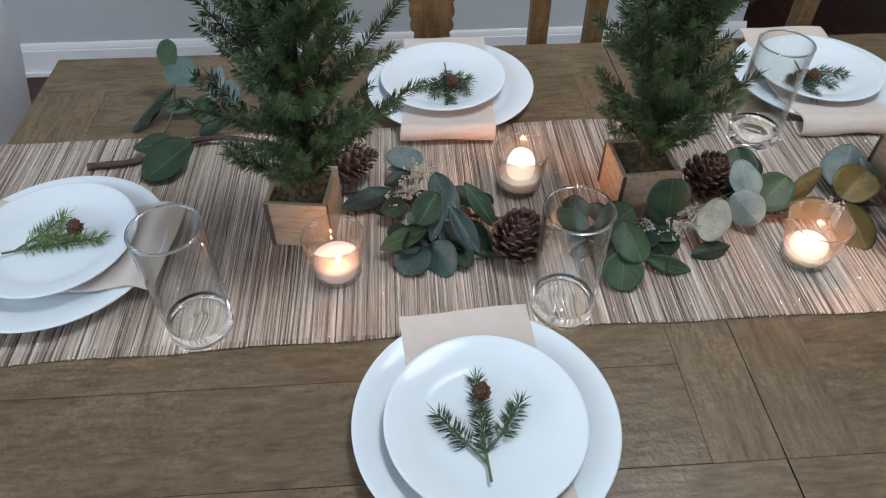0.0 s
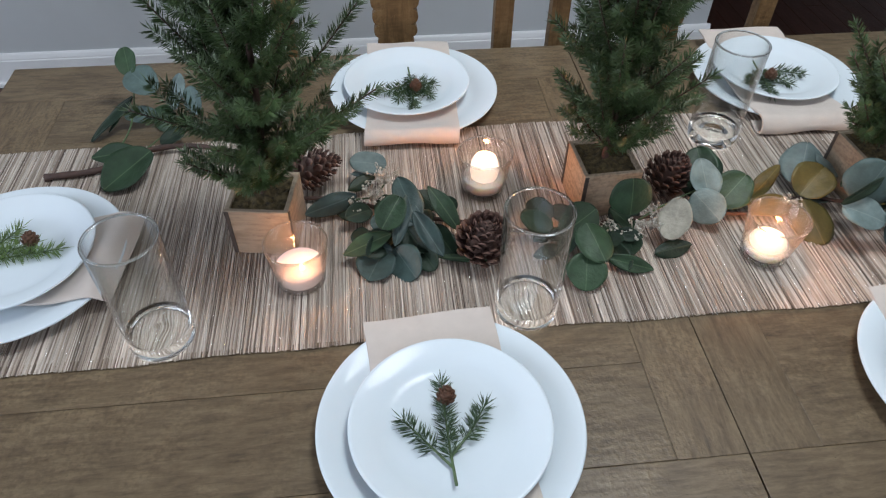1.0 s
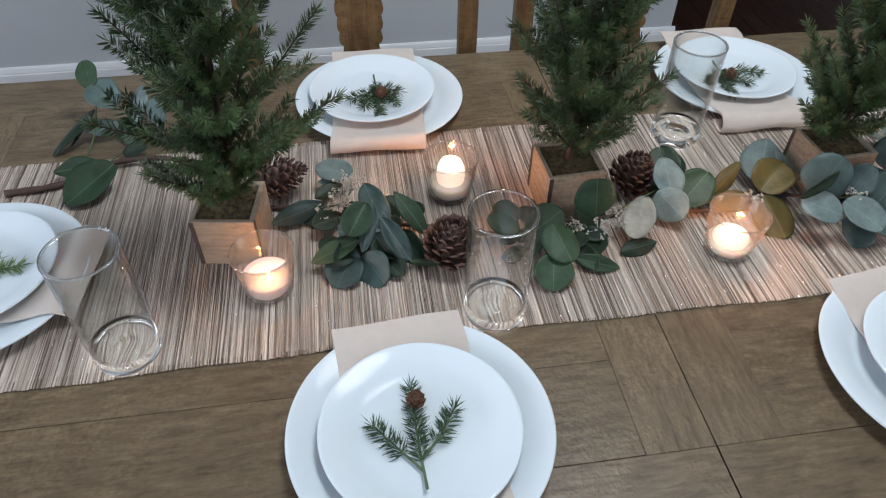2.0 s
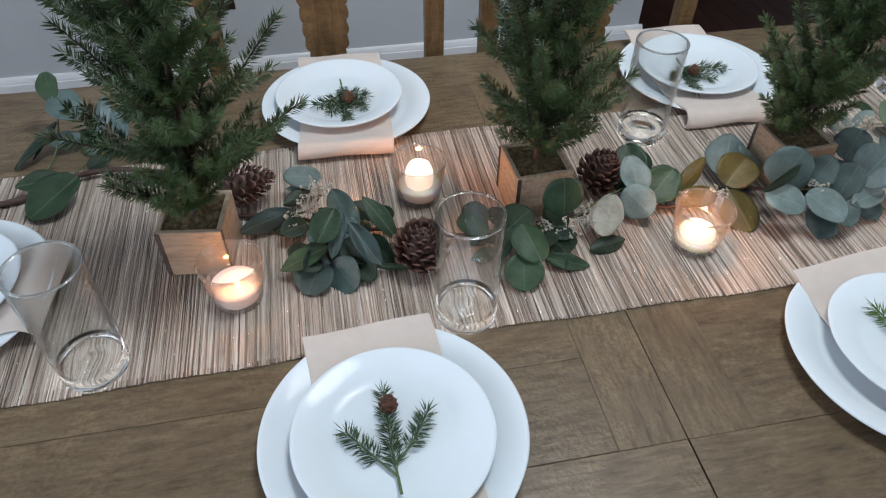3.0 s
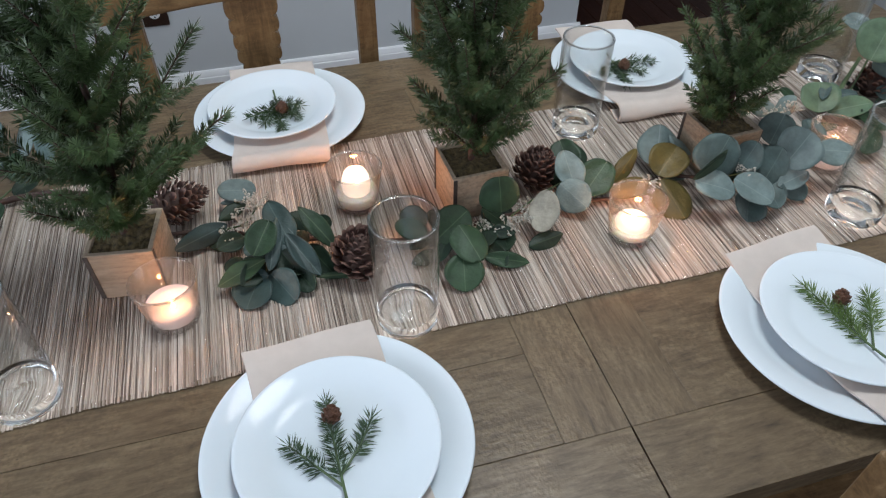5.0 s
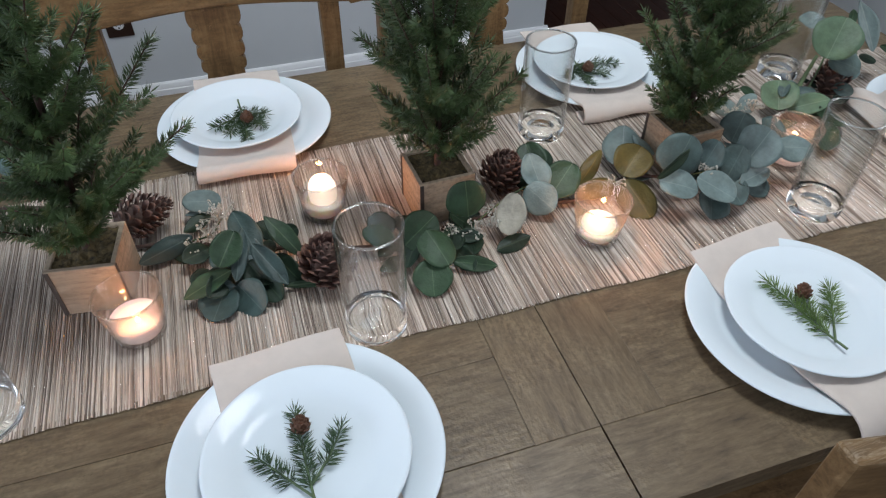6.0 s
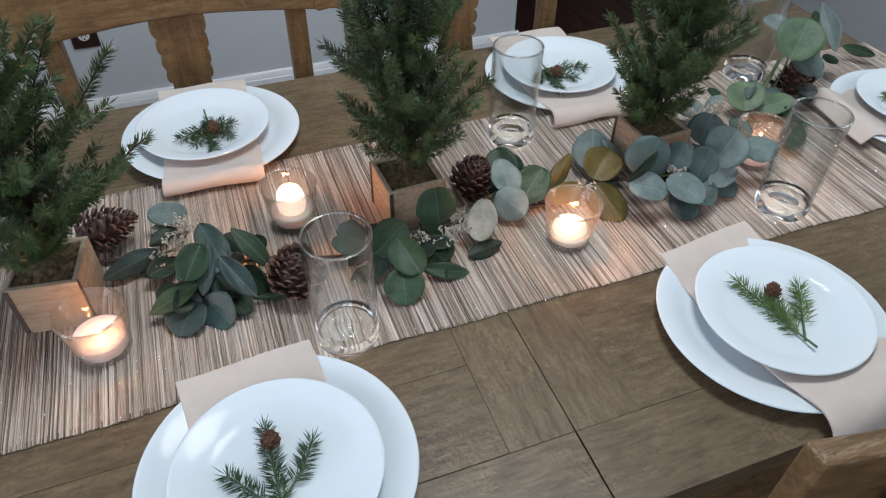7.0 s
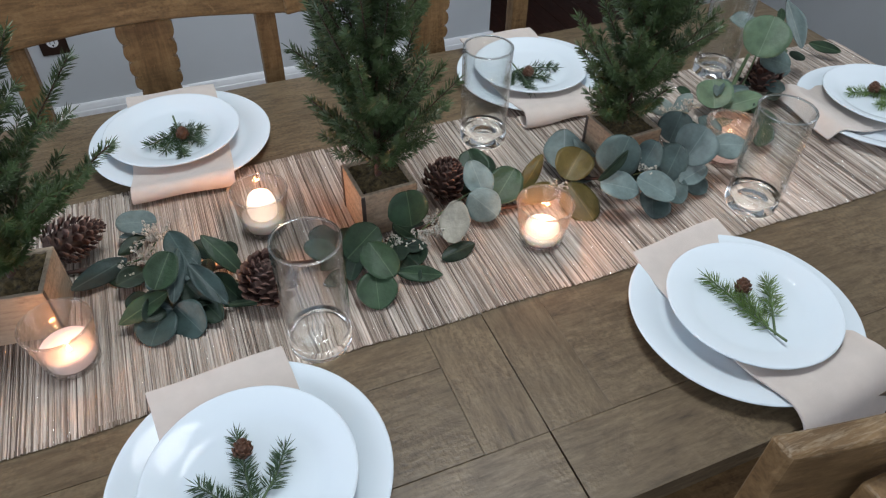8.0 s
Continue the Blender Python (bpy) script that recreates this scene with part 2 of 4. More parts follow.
def leaf_material(name, colour, vein):
    """A matt leaf with a pale midrib and side veins along the leaf's own length."""
    m, nt, b = material(name)
    v, rnd = object_coords(nt, (1, 1, 1), 3.0)
    tc = nt.nodes.new("ShaderNodeTexCoord")
    sep = nt.nodes.new("ShaderNodeSeparateXYZ")
    nt.links.new(tc.outputs["Object"], sep.inputs[0])
    ab = nt.nodes.new("ShaderNodeMath")
    ab.operation = "ABSOLUTE"
    nt.links.new(sep.outputs["Y"], ab.inputs[0])
    rib = ramp(nt, ab.outputs[0], [(0.006, (1, 1, 1)), (0.014, (0, 0, 0))])
    n1 = noise_tex(nt, v, 2.5, 4.0, 0.6)
    lo, hi = tuple(c * 0.7 for c in colour), tuple(c * 1.3 for c in colour)
    col = ramp(nt, n1, [(0.3, lo), (0.7, hi)])
    tone = ramp(nt, rnd, [(0.0, (0.75, 0.78, 0.78)), (1.0, (1.2, 1.18, 1.15))])
    col = mix(nt, "MULTIPLY", 1.0, col, tone)
    half = nt.nodes.new("ShaderNodeMath")
    half.operation = "MULTIPLY"
    half.inputs[1].default_value = 0.20
    nt.links.new(rib, half.inputs[0])
    nt.links.new(mix(nt, "MIX", half.outputs[0], col, vein), b.inputs["Base Color"])
    b.inputs["Roughness"].default_value = 0.46
    b.inputs["Specular IOR Level"].default_value = 0.28
    bump(nt, b, noise_tex(nt, v, 10.0, 3.0, 0.5), 0.10, 0.02)
    return m


# the flame's warm glow is put into two waxes' base and emission tints
WAX, EMISSIVE_WAX, LOW_EMISSIVE_WAX = wax_material(), emissive_wax_material("glowing_candle_wax", 1.0, (1.0, 0.82, 0.66)), emissive_wax_material("warm_emissive_wax", 0.24, (1.0, 0.60, 0.50), (0.74, 0.63, 0.61))
FLAME, STRAW = flame_material(), straw_material()
LEAF = {
    "g": leaf_material("green_leaf", (0.026, 0.052, 0.026), (0.20, 0.27, 0.15)),
    "d": leaf_material("dark_green_leaf", (0.014, 0.028, 0.017), (0.11, 0.15, 0.09)),
    "b": leaf_material("blue_grey_leaf", (0.128, 0.170, 0.166), (0.33, 0.39, 0.36)),
    "t": leaf_material("deep_teal_leaf", (0.070, 0.104, 0.100), (0.20, 0.26, 0.23)),
    "o": leaf_material("olive_amber_leaf", (0.090, 0.070, 0.019), (0.30, 0.22, 0.08)),
    "s": leaf_material("sage_green_leaf", (0.085, 0.135, 0.085), (0.30, 0.38, 0.28)),
    "k": leaf_material("dark_teal_leaf", (0.034, 0.058, 0.055), (0.18, 0.24, 0.21)),
    "n": leaf_material("tan_grey_leaf", (0.215, 0.200, 0.165), (0.33, 0.30, 0.25)),
}


# ---- building helpers ----
def finish(bm, name, mat, smooth=True):
    bmesh.ops.recalc_face_normals(bm, faces=bm.faces)
    me = bpy.data.meshes.new(name)
    bm.to_mesh(me)
    bm.free()
    for p in me.polygons:
        p.use_smooth = smooth
    me.materials.append(mat)
    return me


def part(name, bm, mat, parent=None, label="", smooth=True, at=None):
    ob = new(name, finish(bm, name, mat, smooth))
    if parent is not None:
        ob.parent = parent
    if at is not None:
        ob.matrix_basis = at
    if label:
        tagged(ob, label)
    return ob


def share(name, mesh, parent, at, label=""):
    ob = new(name, mesh)
    ob.parent, ob.matrix_basis = parent, at
    return tagged(ob, label)


def empty(name, at, label, category, group="", kind=""):
    ob = new(name)
    ob.empty_display_size = 0.05
    ob.matrix_basis = at
    return tagged(ob, label, category, group, kind)


def block(sx, sy, sz, bevel=0.0, at=(0, 0, 0), segments=2):
    bm = bmesh.new()
    bmesh.ops.create_cube(bm, size=1.0, matrix=Matrix.Translation(at) @ Matrix.Diagonal((sx, sy, sz, 1)))
    if bevel:
        bmesh.ops.bevel(bm, geom=bm.edges[:], offset=bevel, segments=segments, affect="EDGES", profile=0.6)
    return bm


def lathe(profile, steps=64):
    """A body turned about z from (radius, height) pairs; a radius of 0 closes it."""
    bm = bmesh.new()
    rings = []
    for r, z in profile:
        if r < 1e-6:
            rings.append([bm.verts.new((0, 0, z))])
        else:
            rings.append([bm.verts.new((r * math.cos(2 * math.pi * i / steps), r * math.sin(2 * math.pi * i / steps), z)) for i in range(steps)])
    for a, b in zip(rings, rings[1:]):
        for i in range(steps):
            j = (i + 1) % steps
            q = [a[i % len(a)], a[j % len(a)], b[j % len(b)], b[i % len(b)]]
            q = [v for k, v in enumerate(q) if v not in q[:k]]
            if len(q) > 2:
                bm.faces.new(q)
    return bm


def smooth_curve(points, n=8):
    """Catmull-Rom points through the given ones."""
    p = [Vector(q) for q in points]
    p = [2 * p[0] - p[1], *p, 2 * p[-1] - p[-2]]
    out = []
    for a, b, c, d in zip(p, p[1:], p[2:], p[3:]):
        for i in range(n):
            t = i / n
            out.append(0.5 * (2 * b + (c - a) * t + (2 * a - 5 * b + 4 * c - d) * t * t + (3 * b - a - 3 * c + d) * t ** 3))
    out.append(p[-2])
    return out


def tube(bm, points, r0, r1, sides=7, lumps=0.0):
    rings, n = [], len(points)
    for k, p in enumerate(points):
        d = (points[min(k + 1, n - 1)] - points[max(k - 1, 0)]).normalized()
        side = d.cross(Vector((0.13, 0.31, 1))).normalized()
        up = side.cross(d)
        r = (r0 + (r1 - r0) * k / max(1, n - 1)) * (1 + lumps * (random.random() - 0.5))
        rings.append([bm.verts.new(p + side * r * math.cos(2 * math.pi * i / sides) + up * r * math.sin(2 * math.pi * i / sides)) for i in range(sides)])
    for a, b in zip(rings, rings[1:]):
        for i in range(sides):
            j = (i + 1) % sides
            bm.faces.new((a[i], a[j], b[j], b[i]))
    bm.faces.new(rings[0]), bm.faces.new(rings[-1])


# ---- the room ----
def slab(name, x0, x1, y0, y1, z0, z1, mat, label, category="wall", bevel=0.0):
    bm = block(x1 - x0, y1 - y0, z1 - z0, bevel, ((x0 + x1) / 2, (y0 + y1) / 2, (z0 + z1) / 2))
    return tagged(part(name, bm, mat, smooth=False), label, category, kind="structure")


slab("subfloor", -2.1, 5.2, -1.8, 6.2, -0.10, -0.015, FLOOR_WOOD, "dark subfloor under the wooden boards", "floor")
floor = tagged(new("floor"), "dark red-brown polished wooden board floor", "floor", kind="structure")
slab("wall_north", -2.0, 1.53, 2.73, 2.87, 0.0, 2.6, WALL_PAINT, "smooth grey painted wall behind the chairs")
slab("wall_north_lintel", 1.53, 2.75, 2.73, 2.87, 2.15, 2.6, WALL_PAINT, "grey painted lintel over the wide opening")
slab("wall_west_low", -2.12, -2.0, -1.7, 2.87, 0.0, 0.95, WALL_PAINT, "grey painted side wall under its window")
slab("wall_west_high", -2.12, -2.0, -1.7, 2.87, 2.25, 2.6, WALL_PAINT, "grey painted side wall over its window")
slab("wall_west_near", -2.12, -2.0, -1.7, -0.45, 0.95, 2.25, WALL_PAINT, "grey painted side wall beside its window")
slab("wall_west_far", -2.12, -2.0, 1.05, 2.87, 0.95, 2.25, WALL_PAINT, "grey painted side wall behind the vase")
slab("wall_east_low", 2.75, 2.87, -1.7, 6.1, 0.0, 0.9, WALL_PAINT, "smooth grey painted wall under the window")
slab("wall_east_high", 2.75, 2.87, -1.7, 6.1, 2.2, 2.6, WALL_PAINT, "smooth grey painted wall over the window")
slab("wall_east_near", 2.75, 2.87, -1.7, -0.6, 0.9, 2.2, WALL_PAINT, "smooth grey painted wall beside the window")
slab("wall_east_far", 2.75, 2.87, 0.9, 6.1, 0.9, 2.2, WALL_PAINT, "smooth grey painted wall beyond the table")
slab("wall_south_low", -2.0, 2.75, -1.7, -1.58, 0.0, 0.95, WALL_PAINT, "grey painted wall under the back window")
slab("wall_south_high", -2.0, 2.75, -1.7, -1.58, 2.25, 2.6, WALL_PAINT, "grey painted wall over the back window")
slab("wall_south_left", -2.0, -1.85, -1.7, -1.58, 0.95, 2.25, WALL_PAINT, "grey painted wall beside the back window")
slab("wall_south_right", 0.05, 2.75, -1.7, -1.58, 0.95, 2.25, WALL_PAINT, "grey painted wall beside the back window")
slab("wall_hall", -2.0, 2.75, 6.0, 6.1, 0.0, 2.6, WALL_PAINT, "grey painted wall at the hall's end")
slab("wall_hall_west", -0.6, -0.5, 2.87, 6.0, 0.0, 2.6, WALL_PAINT, "grey painted wall of the hall")
slab("ceiling", -2.1, 2.87, -1.7, 6.1, 2.6, 2.7, CEILING_PAINT, "plain white painted ceiling", "ceiling")


def baseboard(name, length, at):
    """White skirting with a plain face, a stepped and rounded cap, swept along x; its face looks to -y."""
    prof = [(0, 0), (-0.015, 0), (-0.015, 0.098), (-0.0125, 0.101), (-0.0125, 0.106), (-0.0105, 0.112), (-0.008, 0.119), (-0.004, 0.124), (0, 0.124)]
    bm = bmesh.new()
    a = [bm.verts.new((0, y, z)) for y, z in prof]
    b = [bm.verts.new((length, y, z)) for y, z in prof]
    for i in range(len(prof)):
        j = (i + 1) % len(prof)
        bm.faces.new((a[i], a[j], b[j], b[i]))
    bm.faces.new(a), bm.faces.new(b)
    return tagged(part(name, bm, WHITE_PAINT, smooth=False, at=at), "white painted moulded baseboard along the grey wall", "baseboard", kind="structure")


baseboard("baseboard_north", 3.545, pose(-2.0, 2.729, 0.0))
baseboard("baseboard_end", 0.15, pose(1.531, 2.722, 0.0, 0, 0, 90))
baseboard("baseboard_east", 7.6, pose(2.749, 6.0, 0.0, 0, 0, -90))
# shoe moulding at the foot of the north wall
slab("trim_shoe", -2.0, 1.545, 2.700, 2.7135, 0.0, 0.018, WHITE_PAINT, "thin white shoe moulding at the wall's foot", "trim", 0.004)

# floor boards run along y through the opening
board_len, board_w = 1.3, 0.083
mesh_board = finish(block(board_len, board_w - 0.0012, 0.016, 0.0012, (0, 0, -0.008), 1), "board", FLOOR_WOOD, False)
rng = random.Random(5)
for i in range(27):
    x = 0.62 + i * board_w
    for k in range(5):
        share("board", mesh_board, floor, pose(x, 1.1 + ((i * 0.37) % 1.0) * 0.8 + k * (board_len + 0.001), 0, 0, 0, 90))
for i in range(22):
    x = 0.62 - (i + 1) * board_w
    for k in range(2):
        share("board", mesh_board, floor, pose(x, 1.0 + ((i * 0.43) % 1.0) * 0.4 + k * (board_len + 0.001), 0, 0, 0, 90))


# ---- wall outlet ----
def wall_outlet(at):
    o = empty("wall_outlet", at, "dark brown wall plate with a white duplex power outlet", "outlet")
    part("cover_plate", block(0.082, 0.007, 0.125, 0.003, (0, -0.0035, 0)), BROWN_PLATE, o)
    for dz in (0.021, -0.021):
        bm = bmesh.new()
        bmesh.ops.create_cone(bm, cap_ends=True, segments=28, radius1=0.0175, radius2=0.0165, depth=0.004, matrix=pose(0, -0.009, dz, 90) @ Matrix.Diagonal((1, 0.85, 1, 1)))
        socket = part("socket", bm, OUTLET_WHITE, o, "white round-sided socket face", False)
        for sx, w in ((-0.0065, 0.0022), (0.0065, 0.0022)):
            part("slot", block(w, 0.002, 0.009, 0, (sx, -0.0115, dz + 0.003)), SLOT, socket, "dark slot", False)
        part("ground_hole", block(0.005, 0.002, 0.005, 0.0008, (0, -0.0115, dz - 0.008)), SLOT, socket, "dark ground hole", False)
    part("screw", lathe([(0, 0.0016), (0.003, 0.001), (0.0034, 0)], 12), BROWN_PLATE, o, "", True, pose(0, -0.0072, 0, 90))


wall_outlet(pose(-0.030, 2.7295, 0.372))

# ---- dining table ----
X0, X1, Y0, Y1, TOP = -0.373, 1.564, 0.577, 1.494, 0.76
MID, THICK = 0.6005, 0.032
table = empty("dining_table", pose((X0 + X1) / 2, (Y0 + Y1) / 2, 0), "brown stained plank dining table with a worn satin finish", "table")
AT = table.matrix_basis.inverted()


def plank(x0, x1, y0, y1, across=False):
    """A top board between these edges, its grain along its length."""
    g = 0.00006 if across else 0.00028
    sx, sy = x1 - x0 - 2 * g, y1 - y0 - 2 * g
    dz = rng.uniform(-0.0002, 0.0002)
    if across:
        bm = block(sy, sx, THICK, 0.00015, (0, 0, -THICK / 2))
    else:
        bm = block(sx, sy, THICK, 0.0007, (0, 0, -THICK / 2))
    part("plank", bm, TABLE_WOOD, table, at=AT @ pose((x0 + x1) / 2, (y0 + y1) / 2, TOP + dz, 0, 0, 90 if across else 0), smooth=False)


for xa, xb, end_left in ((X0, MID - 0.0006, True), (MID + 0.0006, X1, False)):
    plank(xa, xb, Y0, 0.673)
    plank(xa, xb, 1.387, Y1)
    cross = [(xa, xa + 0.113), (xb - 0.075, xb)] if end_left else [(xa, xa + 0.078), (xb - 0.113, xb)]
    for c0, c1 in cross:
        plank(c0, c1, 0.673, 1.387, True)
    cuts = [0.673 + k * 0.119 for k in range(7)] if end_left else [0.673, 0.868, 1.030, 1.192, 1.387]
    for c0, c1 in zip(cuts, cuts[1:]):
        plank(cross[0][1], cross[1][0], c0, c1)
part("underlay", block(X1 - X0 - 0.02, Y1 - Y0 - 0.02, 0.012, 0, (0, 0, TOP - THICK - 0.005)), SLOT, table, "dark underside board", False)
for y in (Y0 + 0.07, Y1 - 0.07):
    part("apron", block(X1 - X0 - 0.2, 0.024, 0.09, 0.002, (0, 0, 0)), RAIL_WOOD, table, at=AT @ pose((X0 + X1) / 2, y, TOP - 0.089))
for x in (X0 + 0.09, X1 - 0.09):
    part("apron", block(Y1 - Y0 - 0.17, 0.024, 0.09, 0.002, (0, 0, 0)), RAIL_WOOD, table, at=AT @ pose(x, (Y0 + Y1) / 2, TOP - 0.089, 0, 0, 90))
for x in (X0 + 0.09, X1 - 0.09):
    for y in (Y0 + 0.08, Y1 - 0.08):
        bm = block(0.085, 0.085, TOP - 0.044, 0.006, (0, 0, (TOP - 0.044) / 2))
        for v in bm.verts:
            f = 0.72 + 0.28 * v.co.z / TOP
            v.co.x *= f
            v.co.y *= f
        part("leg", bm, CHAIR_WOOD, table, at=AT @ pose(x, y, 0))


# ---- dining chairs ----
def sawn(outline, depth, bevel=0.004):
    """A board cut to an outline in x and z, depth along y."""
    bm = bmesh.new()
    f = bm.faces.new([bm.verts.new((x, 0, z)) for x, z in outline])
    ext = bmesh.ops.extrude_face_region(bm, geom=[f])
    bmesh.ops.translate(bm, verts=[v for v in ext["geom"] if isinstance(v, bmesh.types.BMVert)], vec=(0, depth, 0))
    bmesh.ops.recalc_face_normals(bm, faces=bm.faces)
    sharp = [e for e in bm.edges if len(e.link_faces) == 2 and e.calc_face_angle(0) > 0.9]
    bmesh.ops.bevel(bm, geom=sharp, offset=bevel, segments=2, affect="EDGES")
    return bm


def splat_outline():
    """Back splat: scalloped shoulders, a waist, then a flare to the foot."""
    right = []
    z = 0.870
    for r, n in ((0.020, 7), (0.016, 6), (0.015, 6), (0.013, 6)):
        for i in range(n + 1):
            a = math.pi / 2 - math.pi * i / n
            right.append((0.0375 - (0.870 - z) * 0.06 + 0.010 * math.cos(a), z - r + r * math.sin(a)))
        z -= 2 * r
    for i in range(14):
        t = i / 13
        right.append((0.034 + 0.050 * t ** 1.25, z - 0.004 - t * 0.245))
    return right + [(-x, zz) for x, zz in reversed(right)]


def dining_chair(at, label):
    """A chair that faces -y, its back at the local origin."""
    o = empty("dining_chair", at, label, "chair", "chairs round the table")
    rail = block(0.575, 0.021, 0.120, 0.006, (0, 0, 0.922), 3)
    bmesh.ops.subdivide_edges(rail, edges=[e for e in rail.edges if abs(e.verts[0].co.x - e.verts[1].co.x) > 0.4], cuts=14)
    for v in rail.verts:
        v.co.y += 0.030 * (1 - (v.co.x / 0.2875) ** 2) - 0.012
        if v.co.z < 0.93:
            v.co.z += 0.006 * math.cos(v.co.x / 0.2875 * math.pi)
    part("top_rail", rail, RAIL_WOOD, o, smooth=False)
    part("back_splat", sawn(splat_outline(), 0.018, 0.0012), CHAIR_WOOD, o, "scalloped wooden back splat", False, pose(0, 0.016, 0))
    for s in (-1, 1):
        bm = block(0.036, 0.030, 0.945, 0.003, (0, 0, 0.4725))
        bmesh.ops.subdivide_edges(bm, edges=[e for e in bm.edges if abs(e.verts[0].co.z - e.verts[1].co.z) > 0.5], cuts=8)
        for v in bm.verts:
            v.co.x += s * 0.208
            v.co.y += 0.034 - 0.03 * max(0, 0.45 - v.co.z)
        part("stile", bm, CHAIR_WOOD, o, smooth=False)
        part("leg", block(0.038, 0.038, 0.43, 0.004, (s * 0.2, -0.40, 0.215)), CHAIR_WOOD, o, smooth=False)
        part("side_rail", block(0.022, 0.38, 0.055, 0.003, (s * 0.2, -0.19, 0.40)), CHAIR_WOOD, o, smooth=False)
    part("lower_rail", block(0.39, 0.020, 0.055, 0.003, (0, 0.026, 0.60)), RAIL_WOOD, o, smooth=False)
    part("seat", block(0.45, 0.44, 0.028, 0.009, (0, -0.205, 0.444)), RAIL_WOOD, o, smooth=False)
    part("front_rail", block(0.36, 0.022, 0.055, 0.003, (0, -0.40, 0.40)), RAIL_WOOD, o, smooth=False)
    return o


CHAIR = "brown wooden dining chair with a wide top rail and scalloped splat"
chair = dining_chair(pose(0.292, 1.565, 0), CHAIR)
copy_thing(chair, pose(0.818, 1.565, 0))
near_chair = copy_thing(chair, pose(0.937, 0.480, 0, 0, 0, 180))
tagged(near_chair, "brown wooden dining chair with worn rubbed edges on its top rail")

# ---- white floor vase ----
vase = lathe([(0, 0.0), (0.13, 0.0), (0.135, 0.02), (0.15, 0.12), (0.20, 0.30), (0.262, 0.48), (0.30, 0.64), (0.305, 0.75), (0.28, 0.88), (0.21, 0.98), (0.14, 1.03), (0.135, 1.08), (0.155, 1.11), (0.14, 1.11), (0.12, 1.07), (0.12, 1.03), (0, 1.0)], 96)
vase_ob = part("floor_vase", vase, CERAMIC, at=pose(-0.858, 1.64, 0))
tagged(vase_ob, "large white floor vase with a faint carved relief", "vase")

# ---- table runner ----
RY0, RY1, RZ = 0.848, 1.256, TOP + 0.0012


def runner_strips():
    """Grass strips laid side by side across the runner, hanging down over both table ends."""
    verts, faces = [], []
    r = random.Random(11)
    x, n = X0 - 0.16, 12
    while x < X1 + 0.16:
        w = r.choice((0.0009, 0.0011, 0.0014, 0.0018, 0.0024))
        y0, y1 = RY0 + 0.002 - 0.027 * max(0.0, 0.28 - x) + r.uniform(-0.001, 0.001) + 0.0015 * math.sin(x * 31), RY1 - 0.006 + 0.008 * x + r.uniform(-0.001, 0.001) + 0.0015 * math.sin(x * 27 + 1)
        lift, ph = r.uniform(0, 0.0006), r.uniform(0, 6.3)
        start = len(verts)
        for k in range(n + 1):
            y = y0 + (y1 - y0) * k / n
            sway = 0.0006 * math.sin(ph + y * 22)
            for off, h in ((-0.5, 0.0), (-0.22, 0.0012), (0.22, 0.0012), (0.5, 0.0)):
                px, pz = x + w * off * 1.04 + sway, RZ + h + lift
                over = max(X0 - 0.004 - px, px - X1 - 0.004)
                if over > 0:
                    bend = min(over, 0.006)
                    out = 0.0045 * math.sin(bend / 0.006 * math.pi / 2) + h
                    pz = TOP + 0.0015 - over
                    px = X0 - 0.004 - out if px < 0 else X1 + 0.004 + out
                verts.append((px, y, pz))
        for k in range(n):
            for j in range(3):
                a = start + k * 4 + j
                faces.append((a, a + 1, a + 5, a + 4))
        x += w
    me = bpy.data.meshes.new("table_runner")
    me.from_pydata(verts, [], faces)
    me.materials.append(STRAW)
    for p in me.polygons:
        p.use_smooth = True
    return me


runner_cloth = bmesh.new()
cloth_rows = []
for cx, cz in [(X0 - 0.0042, TOP - 0.155), (X0 - 0.0042, TOP - 0.004), (X0 - 0.0015, TOP + 0.0006), *[(X0 + (X1 - X0) * k / 40, TOP + 0.0007) for k in range(41)], (X1 + 0.0015, TOP + 0.0006), (X1 + 0.0042, TOP - 0.004), (X1 + 0.0042, TOP - 0.155)]:
    cloth_rows.append([runner_cloth.verts.new((cx, cy, cz)) for cy in (RY0 + 0.006, RY1 - 0.010)])
for ra, rb in zip(cloth_rows, cloth_rows[1:]):
    runner_cloth.faces.new((ra[0], rb[0], rb[1], ra[1]))
runner = part("table_runner", runner_cloth, LINEN)
strips = new("woven_grass", runner_strips())
strips.parent = runner
tagged(strips, "cream and brown grass strips", kind="stuff")
tagged(runner, "beige and brown woven grass table runner with silver threads", "table runner")


def runner_threads():
    """Short glints of metallic thread between the strips."""
    bm = bmesh.new()
    r = random.Random(12)
    for _ in range(430):
        x = r.uniform(X0, X1)
        y = RY0
        while y < RY1 - 0.01:
            ln = r.uniform(0.002, 0.008)
            if r.random() < 0.30:
                w, h = 0.00021, RZ + 0.0017
                e = min(y + ln, RY1 - 0.002)
                tw, tl = r.uniform(-0.00025, 0.00025), r.uniform(-0.0004, 0.0012)
                q = [bm.verts.new(c) for c in ((x - w, y, h + tw), (x, y, h + 0.0004), (x + w, y, h - tw), (x + w, e, h - tw + tl), (x, e, h + 0.0004 + tl), (x - w, e, h + tw + tl))]
                bm.faces.new((q[0], q[1], q[4], q[5])), bm.faces.new((q[1], q[2], q[3], q[4]))
            y += ln + r.uniform(0.001, 0.012)
    return bm


tagged(part("silver_thread", runner_threads(), SILVER, runner, "glinting silver thread"), kind="stuff")


